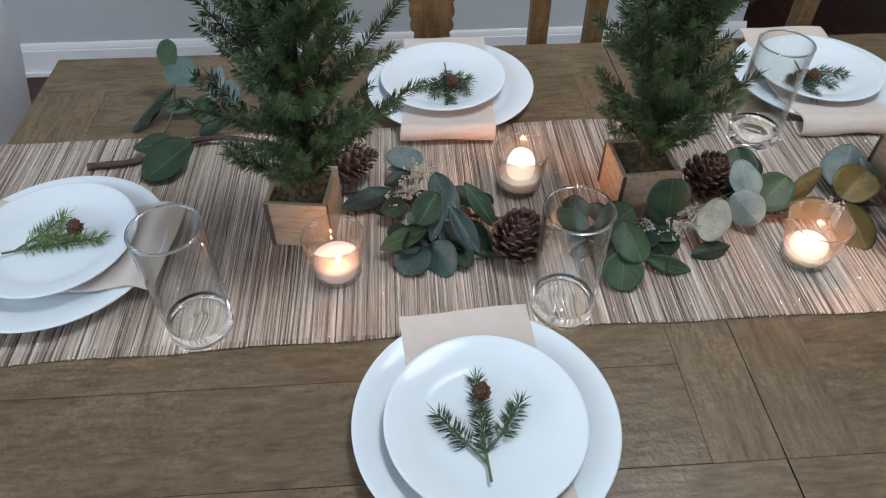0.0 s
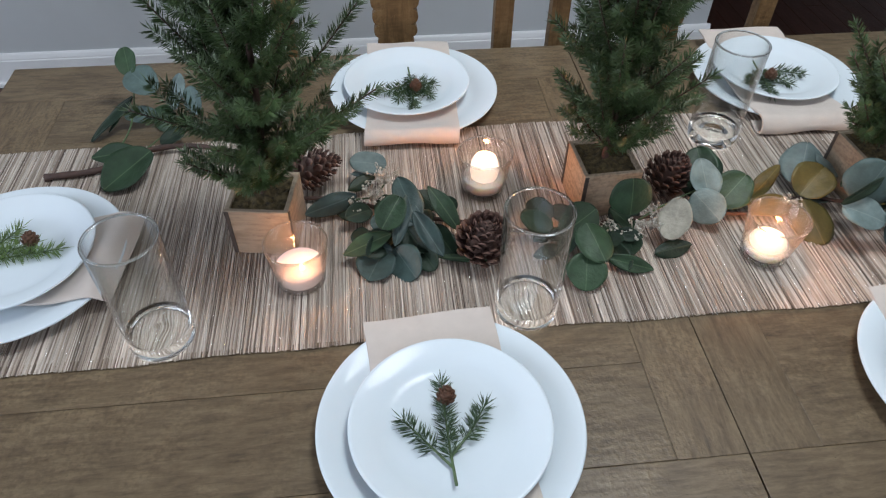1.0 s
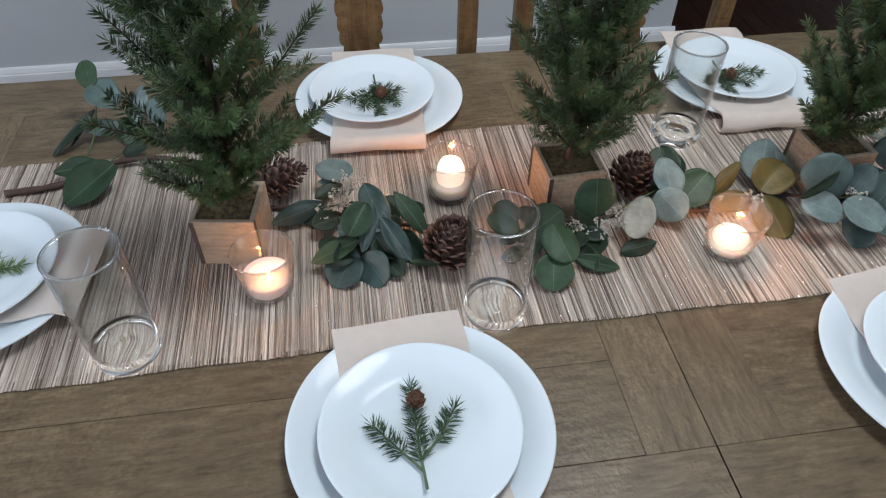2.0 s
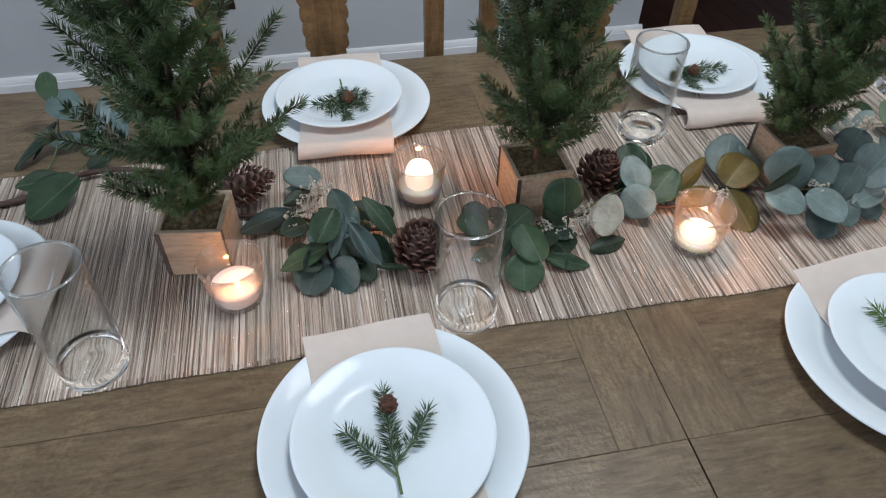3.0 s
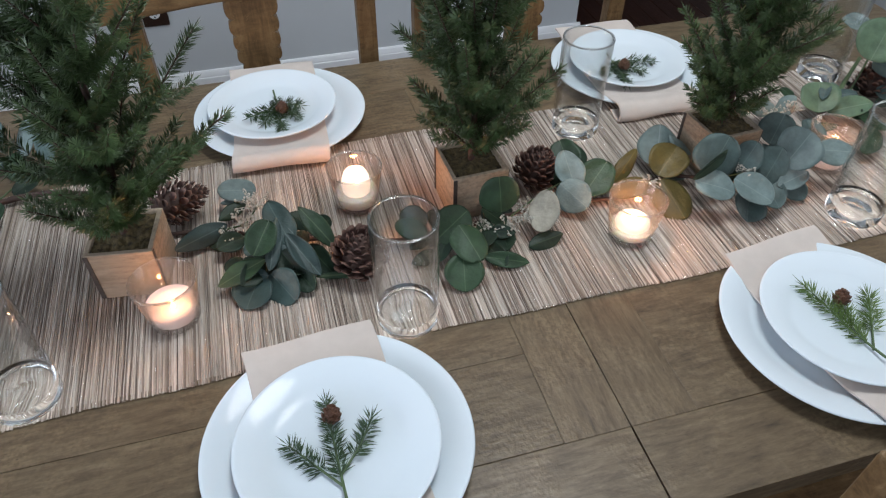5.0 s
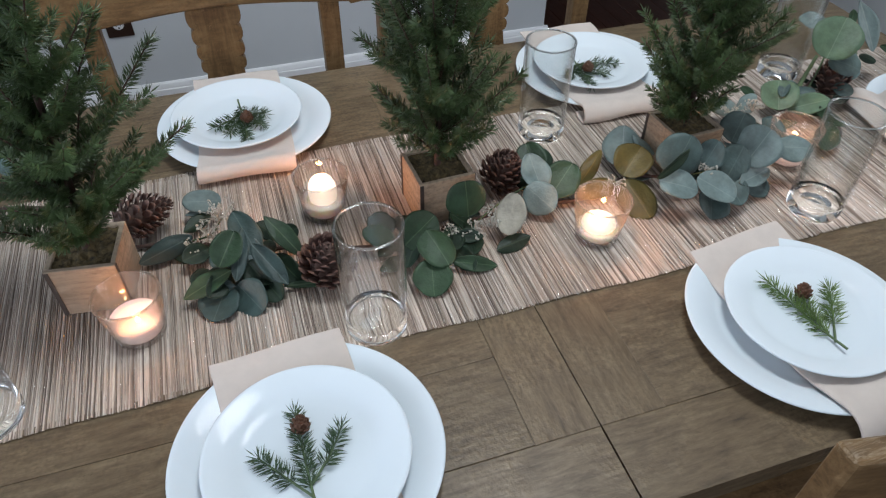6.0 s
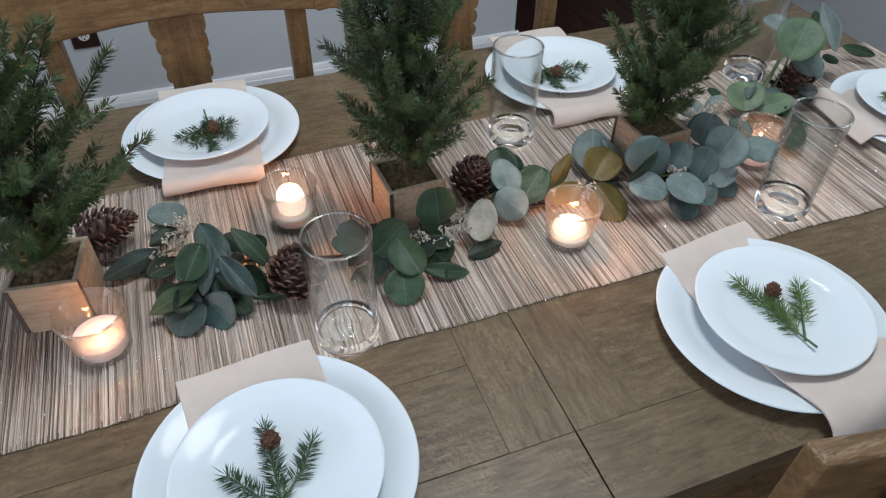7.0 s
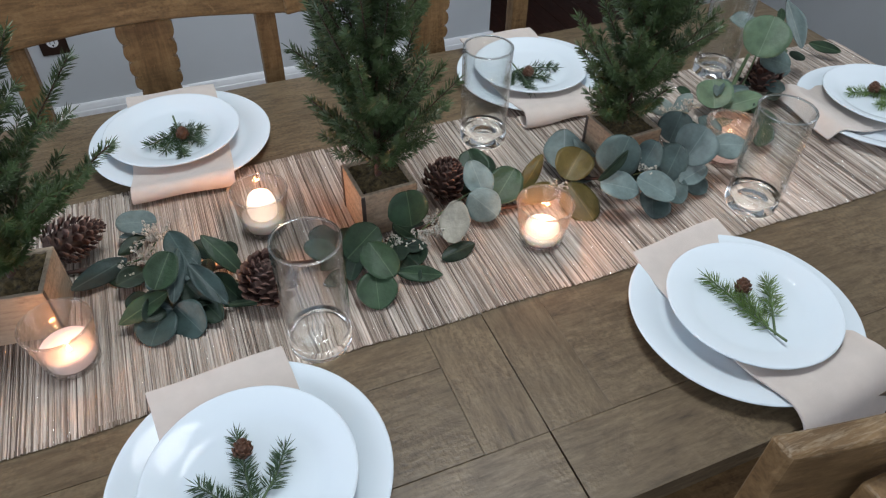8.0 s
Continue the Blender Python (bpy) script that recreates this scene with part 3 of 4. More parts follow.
# ---- plates ----
def plate_profile(r, h, well, t):
    """A coupe plate: foot ring, flat well, soft shoulder, broad rim, rounded lip."""
    up = [(0, t), (well * 0.5, t), (well * 0.9, t + 0.0002), (well, t + 0.0012), (well + 0.006, t + 0.004), (well + 0.012, t + 0.0065), (well + (r - well) * 0.55, h - 0.004), (r - 0.004, h - 0.0006), (r - 0.0012, h), (r, h - 0.0010), (r - 0.0006, h - 0.0026)]
    down = [(r - 0.006, h - 0.0046), (well + (r - well) * 0.5, h - 0.0085), (well + 0.008, 0.0042), (well * 0.86, 0.0030), (well * 0.84, 0.0002), (well * 0.79, 0.0), (well * 0.77, 0.0026), (0, 0.0028)]
    return up + down


DINNER = finish(lathe(plate_profile(0.1365, 0.0215, 0.094, 0.0055), 128), "dinner_plate", PORCELAIN)
SALAD = finish(lathe(plate_profile(0.1025, 0.0180, 0.068, 0.0050), 112), "salad_plate", PORCELAIN)


def plates(x, y, sx, sy, z):
    """Dinner plate with the smaller plate on the folded napkin that lies across it."""
    d = new("dinner_plate", DINNER)
    d.matrix_basis = pose(x, y, z, 0, 0, rng.uniform(0, 360))
    tagged(d, "round white glazed porcelain dinner plate under a smaller plate", "plate", "dinner plates")
    s = new("salad_plate", SALAD)
    s.matrix_basis = pose(sx, sy, z + 0.0140, 0, 0, rng.uniform(0, 360))
    tagged(s, "small white glazed porcelain plate holding a green sprig", "plate", "salad plates")


PLATE_Z = TOP + 0.0006
plates(0.301, 0.727, 0.2998, 0.7204, PLATE_Z)
plates(0.309, 1.345, 0.2983, 1.3542, PLATE_Z)
plates(0.889, 0.7225, 0.9017, 0.7250, PLATE_Z)
plates(0.921, 1.332, 0.9215, 1.3400, PLATE_Z)
plates(-0.213, 1.001, -0.2151, 1.0086, TOP + 0.0032)
plates(1.422, 1.012, 1.4430, 1.0259, TOP + 0.0032)


# ---- napkins ----
def napkin(path, width, at, label, flare=0.0, skew=0.0, wave=0.0):
    """A napkin folded to a strip, laid along a path of (y, z) and seen from above as a band."""
    pts = smooth_curve([(0, y, z) for y, z in path], 7)
    r = random.Random(int(abs(at.translation.x) * 1000))
    bm = bmesh.new()
    rows, cols = [], 12
    n = len(pts)
    for k, p in enumerate(pts):
        t = k / (n - 1)
        row = []
        for c in range(cols + 1):
            u = c / cols - 0.5
            w = width * (1 + flare * t)
            wob = 0.0012 * math.sin(7 * u + 9 * t + r.random() * 0.15) + wave * (0.5 + 0.5 * math.sin(8.5 * u + 0.6)) * max(0.0, t - 0.7) / 0.3
            row.append(bm.verts.new((u * w + skew * t + 0.002 * math.sin(5 * t), p.y, p.z + wob)))
        rows.append(row)
    for a, b in zip(rows, rows[1:]):
        for c in range(cols):
            bm.faces.new((a[c], a[c + 1], b[c + 1], b[c]))
    ob = part("napkin", bm, LINEN, at=at)
    m = ob.modifiers.new("thickness", "SOLIDIFY")
    m.thickness, m.offset = 0.0036, 1.0
    b = ob.modifiers.new("soft_edge", "BEVEL")
    b.width, b.segments = 0.0014, 2
    return tagged(ob, label, "napkin", "folded napkins")


IN, RIM = TOP + 0.0095, TOP + 0.0240
napkin([(0.141, RIM + 0.001), (0.122, RIM - 0.0015), (0.10, IN + 0.008), (0.06, IN), (-0.06, IN), (-0.10, IN + 0.008), (-0.13, RIM), (-0.145, RIM - 0.006), (-0.150, TOP - 0.03), (-0.152, TOP - 0.075)],
       0.147, pose(0.298, 0.722, 0, 0, 0, 4), "beige folded linen napkin between two white plates, over the table edge")
napkin([(0.150, TOP + 0.020), (0.128, RIM), (0.10, IN + 0.008), (0.06, IN), (-0.05, IN), (-0.092, IN + 0.007), (-0.117, RIM + 0.001), (-0.1265, TOP + 0.0215), (-0.129, TOP + 0.014), (-0.1245, TOP + 0.0095)],
       0.143, pose(0.302, 1.336, 0, 0, 0, -2), "beige folded linen napkin drooping from under a plate onto the runner", 0.0, 0.0, 0.002)
napkin([(0.132, TOP + 0.0255), (0.122, RIM), (0.10, IN + 0.008), (0.06, IN), (-0.06, IN), (-0.10, IN + 0.008), (-0.130, RIM), (-0.152, TOP + 0.010), (-0.162, TOP - 0.03), (-0.166, TOP - 0.075)],
       0.147, pose(0.903, 0.731, 0, 0, 0, 7), "beige folded linen napkin hanging from a plate over the table edge", 0.06)
napkin([(0.150, TOP + 0.024), (0.128, RIM), (0.10, IN + 0.008), (0.06, IN), (-0.05, IN), (-0.092, IN + 0.007), (-0.122, RIM + 0.001), (-0.135, TOP + 0.0235), (-0.142, TOP + 0.015), (-0.141, TOP + 0.007), (-0.130, TOP + 0.0045), (-0.112, TOP + 0.0065)],
       0.150, pose(0.914, 1.330, 0, 0, 0, -1), "beige linen napkin with a loose fold, drooping onto the runner", 0.0, 0.0, 0.008)
napkin([(0.150, TOP + 0.015), (0.128, RIM + 0.003), (0.10, IN + 0.011), (0.06, IN + 0.003), (-0.05, IN + 0.003), (-0.09, IN + 0.011), (-0.13, RIM + 0.003), (-0.15, TOP + 0.01), (-0.16, TOP - 0.05)],
       0.147, pose(-0.222, 1.010, 0, 0, 0, -95), "beige folded linen napkin under the small plate at the table end")
napkin([(0.150, TOP + 0.012), (0.128, RIM + 0.003), (0.10, IN + 0.011), (0.06, IN + 0.003), (-0.05, IN + 0.003), (-0.09, IN + 0.011), (-0.13, RIM + 0.003), (-0.15, TOP + 0.01), (-0.16, TOP - 0.05)],
       0.147, pose(1.428, 1.030, 0, 0, 0, 84), "beige folded linen napkin under the small plate at the table end")


# ---- drinking glasses ----
def drinking_glass(x, y):
    """A straight tumbler: a thin wall with a rounded lip on a thick, dimpled base."""
    o = empty("drinking_glass", pose(x, y, TOP + 0.0034, 0, 0, rng.uniform(0, 360)), "tall clear straight drinking glass with a thick base, empty", "glass", "drinking glasses")
    if not tumbler_meshes:
        r, h = 0.0375, 0.160
        tumbler_meshes.append(finish(lathe([(r - 0.0009, 0.0213), (r - 0.0002, 0.05), (r, 0.10), (r, h - 0.002), (r - 0.0005, h - 0.0004), (r - 0.0014, h), (r - 0.0023, h - 0.0006), (r - 0.0026, h - 0.003), (r - 0.0026, 0.10), (r - 0.0028, 0.05), (r - 0.0034, 0.0217)], 96), "wall", THIN))
        tumbler_meshes.append(finish(lathe([(0, 0.0080), (0.006, 0.0076), (0.012, 0.0058), (0.018, 0.0030), (0.024, 0.0008), (0.029, 0.0), (0.0340, 0.0010), (0.0362, 0.0040), (0.0366, 0.010), (r - 0.0009, 0.0212), (r - 0.0034, 0.0216), (0.0334, 0.0196), (0.0315, 0.0172), (0.027, 0.0152), (0.021, 0.0146), (0.015, 0.0158), (0.010, 0.0184), (0.005, 0.0202), (0, 0.0208)], 96), "base", CLEAR))
        tumbler_meshes.append(finish(lathe([(r - 0.0013 + 0.0016 * math.cos(2 * math.pi * k / 10), h - 0.0008 + 0.0013 * math.sin(2 * math.pi * k / 10)) for k in range(11)], 96), "rim", CLEAR))
    for name, me in zip(("wall", "base", "rim"), tumbler_meshes):
        share(name, me, o, Matrix()).visible_shadow = False


tumbler_meshes = []
for x, y in ((-0.013, 0.876), (0.408, 0.878), (0.759, 1.191), (1.053, 0.898), (1.250, 1.235)):
    drinking_glass(x, y)


# ---- votive candles ----
def candle_holder(x, y, label, fill, candle_r, candle_h, flame_dx, flame_dy, power, cup_glass):
    o = empty("votive_candle", pose(x, y, TOP + 0.0032), label, "candle", "votive candles")
    h = 0.066
    prof = [(0, 0.002), (0.020, 0.0016), (0.0255, 0.0), (0.0285, 0.0022), (0.0300, 0.010), (0.0375, h - 0.001), (0.0368, h), (0.0358, h - 0.0008), (0.0285, 0.012), (0.026, 0.0075), (0, 0.0068)]
    cup = part("glass_cup", lathe(prof, 72), cup_glass, o, "clear tapered glass cup")
    cup.visible_shadow = False
    lip = lathe([(0.0367 + 0.0014 * math.cos(2 * math.pi * k / 10), h - 0.0006 + 0.0012 * math.sin(2 * math.pi * k / 10)) for k in range(11)], 72)
    part("rim", lip, CLEAR, o, "rounded glass rim").visible_shadow = False
    foot = lathe([(0, 0.0058), (0.020, 0.0056), (0.0262, 0.0066), (0.0284, 0.0100), (0.0300, 0.0098), (0.0288, 0.0020), (0.0257, -0.0001), (0.020, 0.0012), (0, 0.0018)], 72)
    part("foot", foot, THIN, o, "thick glass foot").visible_shadow = False
    if fill:
        rr = 0.0275 + (fill - 0.012) * 0.135
        part("wax_fill", lathe([(0, 0.0072), (0.0255, 0.0080), (0.0278, 0.0125), (rr, fill - 0.002), (rr - 0.001, fill), (rr * 0.6, fill - 0.0006), (0, fill - 0.001)], 48), WAX if candle_h else LOW_EMISSIVE_WAX, o, "white candle wax")
    top = fill
    if candle_h:
        part("candle", lathe([(0, fill - 0.0005), (candle_r, fill - 0.0005), (candle_r * 1.08, fill + candle_h * 0.25), (candle_r * 1.0, fill + candle_h * 0.62), (candle_r * 0.82, fill + candle_h * 0.86), (candle_r * 0.45, fill + candle_h), (0, fill + candle_h * 0.98)], 40), EMISSIVE_WAX, o, "white wax candle with a melted round top")
        top = fill + candle_h
    bm = bmesh.new()
    tube(bm, [Vector((flame_dx, flame_dy, top - 0.002)), Vector((flame_dx + 0.0004, flame_dy, top + 0.0012)), Vector((flame_dx + 0.0006, flame_dy, top + 0.003))], 0.0006, 0.0005, 6)
    part("wick", bm, SLOT, o, "burnt dark wick")
    fl = lathe([(0, 0.0), (0.0016, 0.0010), (0.0022, 0.0028), (0.0018, 0.0048), (0.0009, 0.0072), (0, 0.009)], 14)
    flame = part("flame", fl, FLAME, o, "small warm candle flame", True, pose(flame_dx, flame_dy, top - (0.004 if candle_h else -0.001)))
    flame.visible_shadow = False
    data = bpy.data.lights.new("candle_light", "POINT")
    data.energy, data.color, data.shadow_soft_size = power, (1.0, 0.37, 0.12), 0.004
    lamp = new("candle_light", data)
    lamp.parent, lamp.matrix_basis = o, pose(flame_dx, flame_dy, top + (0.010 if candle_h else 0.020))
    return o


candle_holder(0.141, 0.951, "clear glass votive with a white candle burning low", 0.028, 0, 0, 0.004, -0.010, 0.14, VOTIVE_GLASS)
candle_holder(0.389, 1.101, "clear glass votive with a lit round white candle on white wax", 0.026, 0.0185, 0.035, 0, 0, 0.50, FAINT_GLOW_GLASS)
candle_holder(0.731, 0.940, "clear glass votive with a bright white candle lit", 0.020, 0.0215, 0.013, 0, 0, 0.31, VOTIVE_GLASS)
candle_holder(1.087, 1.006, "clear glass votive half hidden by eucalyptus, candle lit", 0.022, 0, 0, 0, 0, 0.17, VOTIVE_GLASS)


# ---- little pine trees in wooden boxes ----
def needle(verts, faces, base, way, length, width):
    """A thin three-sided needle."""
    side = way.cross(Vector((0.3, 0.2, 1))).normalized()
    up = side.cross(way).normalized()
    i = len(verts)
    mid = base + way * length * 0.45
    verts.extend((base, mid + side * width, mid - side * width * 0.5 + up * width * 0.87, mid - side * width * 0.5 - up * width * 0.87, base + way * length))
    faces.extend(((i, i + 1, i + 2), (i, i + 2, i + 3), (i, i + 3, i + 1), (i + 4, i + 2, i + 1), (i + 4, i + 3, i + 2), (i + 4, i + 1, i + 3)))


def needled(verts, faces, pts, r, per_m, length, width, lean=0.75):
    """Needles all round a twig, leaning to its tip, shorter at the tip."""
    total = sum((b - a).length for a, b in zip(pts, pts[1:]))
    done = 0.0
    for a, b in zip(pts, pts[1:]):
        d = b - a
        ln = d.length
        way = d.normalized()
        side = way.cross(Vector((0.21, 0.17, 1))).normalized()
        up = side.cross(way)
        for _ in range(max(1, int(ln * per_m + r.random()))):
            s = r.random()
            t = (done + ln * s) / total
            ang = r.uniform(0, 2 * math.pi)
            out = side * math.cos(ang) + up * math.sin(ang) * 0.8
            le = lean + r.uniform(-0.10, 0.14) + 0.40 * t ** 6
            needle(verts, faces, a + d * s, (out + way * le).normalized(), length * r.uniform(0.85, 1.08) * (1 - 0.12 * t), width)
        done += ln
    needle(verts, faces, pts[-1], (pts[-1] - pts[-2]).normalized(), length, width)


def mesh_from(name, verts, faces, mat, smooth=False):
    me = bpy.data.meshes.new(name)
    me.from_pydata([tuple(v) for v in verts], [], faces)
    me.materials.append(mat)
    for p in me.polygons:
        p.use_smooth = smooth
    return me


def planter(o, size, height):
    """A little box of four boards round a fill of moss."""
    t = 0.006
    for k in range(4):
        ln = size if k % 2 == 0 else size - 2 * t
        bm = block(ln - 0.0004, t, height, 0.0007, (0, 0, height / 2), 1)
        part("side_board", bm, BOX_WOOD, o, at=pose(0, 0, 0, 0, 0, 90 * k) @ pose(0, -(size - t) / 2, 0), smooth=False)
        strip = block(t - 0.0005, 0.0008, height - 0.002, 0.0002, (0, 0, height / 2), 1)
        part("corner_strip", strip, END_GRAIN, o, "dark corner joint", False, pose(0, 0, 0, 0, 0, 90 * k) @ pose(-(size - t) / 2, -size / 2 - 0.0003, 0))
    r = random.Random(3)
    bm = bmesh.new()
    bmesh.ops.create_grid(bm, x_segments=26, y_segments=26, size=(size - 2 * t - 0.0006) / 2)
    for v in bm.verts:
        v.co.z = height - 0.004 + 0.004 * noise.noise(v.co * 120) + 0.003 * noise.noise(v.co * 400) + 0.004 * math.exp(-(v.co.x ** 2 + v.co.y ** 2) / 0.0002)
    part("moss", bm, MOSS, o, "brown dried moss")


def pine_tree(x, y, turn, seed, height, spread, lower, lean, peak, label, limbs):
    """Box, trunk and whorls of needled limbs; limbs lists (angle, height, reach, rise) of those that stand out."""
    o = empty("potted_pine", pose(x, y, TOP + 0.0032, 0, 0, turn), label, "potted tree", "small potted pines")
    size, box_h = 0.079, 0.072
    planter(o, size, box_h)
    r = random.Random(seed)
    trunk = smooth_curve([(0, 0, box_h - 0.012), (0.003, 0.002, box_h + height * 0.25), (-0.003, 0.001, box_h + height * 0.6), (0, 0, box_h + height)], 6)
    bm = bmesh.new()
    tube(bm, trunk, 0.0052, 0.0015, 8, 0.2)
    verts, faces = [], []
    unturn = Matrix.Rotation(-radians(turn), 3, "Z")
    todo = []
    levels, steep = (10, 1.0) if height < 0.5 else (12, 1.5)
    for k in range(levels):
        t = k / (levels - 1)
        z = box_h + lower + (height - lower) * t
        count = 5 if t < 0.35 else 4
        grow = math.sin(min(1.0, (t + 0.16) / peak) * math.pi / 2)
        reach = spread * grow * (1 - 0.80 * t) + 0.018
        for i in range(count):
            a = 2 * math.pi * (i + 0.5 * (k % 2)) / count + r.uniform(-0.35, 0.35)
            todo.append((a, z + r.uniform(-0.01, 0.01), reach * r.uniform(0.55, 1.5 if t < 0.3 else 1.15), reach * r.uniform(0.95, 1.7) * steep))
    for a, z, reach, rise in limbs:
        todo.append((radians(a), box_h + z, reach, rise))
    for a, z, reach, rise in todo:
        d = unturn @ Vector((math.cos(a), math.sin(a), 0))
        across = d.cross(Vector((0, 0, 1)))
        start = Vector((0, 0, z))
        p = smooth_curve([start, start + d * reach * 0.5 + Vector((0, 0, rise * 0.42)), start + d * reach + Vector((0, 0, rise))], 5)
        tube(bm, p, 0.0016, 0.0008, 5)
        needled(verts, faces, p, r, 2500, 0.0160, 0.00080, 0.50)
        if reach > 0.035:
            for s, f in ((-1, 0.20), (1, 0.30), (r.choice((-1, 1)), 0.48)):
                q = p[min(len(p) - 1, int(f * len(p)))]
                e = (d * 0.9 + across * s * r.uniform(0.45, 0.8) + Vector((0, 0, r.uniform(0.35, 0.95)))).normalized()
                ln = 0.010 + reach * r.uniform(0.34, 0.52) * (1.15 - 0.5 * f)
                tw = [q, q + e * ln * 0.5, q + e * ln + Vector((0, 0, ln * 0.2))]
                needled(verts, faces, tw, r, 2500, 0.0150, 0.00080, 0.50)
    needled(verts, faces, trunk[10:], r, 1900, 0.0155, 0.00085, 0.50)
    for v in (*bm.verts,):
        v.co.x += lean * max(0.0, v.co.z - box_h)
    verts = [Vector((q.x + lean * max(0.0, q.z - box_h), q.y, q.z)) for q in verts]
    part("trunk", bm, BARK, o, "thin dark brown trunk and twigs")
    crown = new("crown", mesh_from("crown", verts, faces, NEEDLE))
    crown.parent = o
    tagged(crown, "dense dark green pine needles")
    return o


pine_tree(0.098, 1.040, -8, 21, 0.42, 0.072, 0.025, 0.11, 0.30, "small bushy artificial pine tree in a wooden box", ((-10, 0.06, 0.135, 0.095), (-35, 0.05, 0.10, 0.085), (165, 0.14, 0.11, 0.10), (195, 0.08, 0.13, 0.07), (180, 0.22, 0.11, 0.08), (-80, 0.03, 0.07, 0.07), (-110, 0.05, 0.09, 0.08), (150, 0.17, 0.13, 0.13)))
pine_tree(0.545, 1.070, 3, 22, 0.56, 0.064, 0.020, 0.0, 0.46, "slender artificial pine tree in a small wooden box", ((-5, 0.03, 0.075, 0.012), (-12, 0.045, 0.105, 0.085), (10, 0.05, 0.10, 0.08), (170, 0.05, 0.075, 0.07), (172, 0.12, 0.09, 0.07)))
pine_tree(0.927, 1.060, 4, 23, 0.36, 0.064, 0.012, 0.0, 0.32, "small artificial pine tree in a square wooden box", ((170, 0.03, 0.09, 0.10), (0, 0.06, 0.12, 0.09), (190, 0.01, 0.07, 0.04)))


# ---- pine cones ----
def cone_scale_mesh():
    bm = bmesh.new()
    top = [(0, 0, 0), (0.45, -0.26, 0.03), (0.45, 0.26, 0.03), (0.84, -0.46, 0.12), (0.84, 0.46, 0.12), (1.08, -0.14, 0.30), (1.08, 0.14, 0.30), (0.88, 0, 0.30)]
    v = [bm.verts.new(c) for c in top]
    w = [bm.verts.new((x * 0.98, y * 0.9, z - 0.12)) for x, y, z in top[1:7]]
    for f in ((0, 1, 2), (1, 3, 7), (2, 7, 4), (1, 7, 2), (3, 5, 7), (5, 6, 7), (6, 4, 7)):
        bm.faces.new([v[i] for i in f])
    for a, b in ((0, 2), (2, 4), (4, 5), (5, 3), (3, 1)):
        bm.faces.new((v[a + 1], v[b + 1], w[b], w[a]))
    bm.faces.new((w[0], w[2], w[4], w[5], w[3], w[1]))
    return finish(bm, "scale", CONE_SCALE, False)


SCALE = cone_scale_mesh()


def pine_cone(at, length, radius, label, open_up=1.0):
    """A woody cone whose axis is local z: a core with scales in a golden-angle spiral."""
    o = empty("pine_cone", at, label, "pine cone", "pine cones")
    part("core", lathe([(0, 0), (radius * 0.5, length * 0.08), (radius * 0.62, length * 0.3), (radius * 0.45, length * 0.65), (0, length * 0.95)], 16), BARK, o)
    n = 92
    for i in range(n):
        t = i / (n - 1)
        a = i * 2.39996 + rng.uniform(-0.12, 0.12)
        z = length * (0.03 + 0.86 * t)
        rad = radius * (math.sin(math.pi * (0.24 + 0.68 * t)) ** 0.7) * (1 - 0.25 * t * t)
        s = rad * (0.60 - 0.10 * t) * rng.uniform(0.9, 1.1)
        tilt = -(6 + 66 * t ** 1.15) * open_up + rng.uniform(-8, 8)
        m = pose(0, 0, z, 0, 0, math.degrees(a)) @ pose(rad * 0.44, 0, 0, 0, tilt, 0) @ Matrix.Diagonal((s * 1.22, s * 0.80, s * 0.8, 1))
        share("scale", SCALE, o, m)
    return o


pine_cone(pose(0.116, 1.120, TOP + 0.034, 0, 84, 14), 0.084, 0.0290, "closed reddish brown pine cone lying on its side", 0.95)
pine_cone(pose(0.366, 0.972, TOP + 0.010, 8, 6, 0), 0.068, 0.034, "open dark brown pine cone standing on the runner")
pine_cone(pose(0.634, 1.080, TOP + 0.010, 10, 22, 0), 0.066, 0.030, "dark brown pine cone leaning beside a wooden box")
pine_cone(pose(1.272, 1.135, TOP + 0.012, -10, 8, 0), 0.066, 0.031, "brown pine cone standing among eucalyptus leaves")


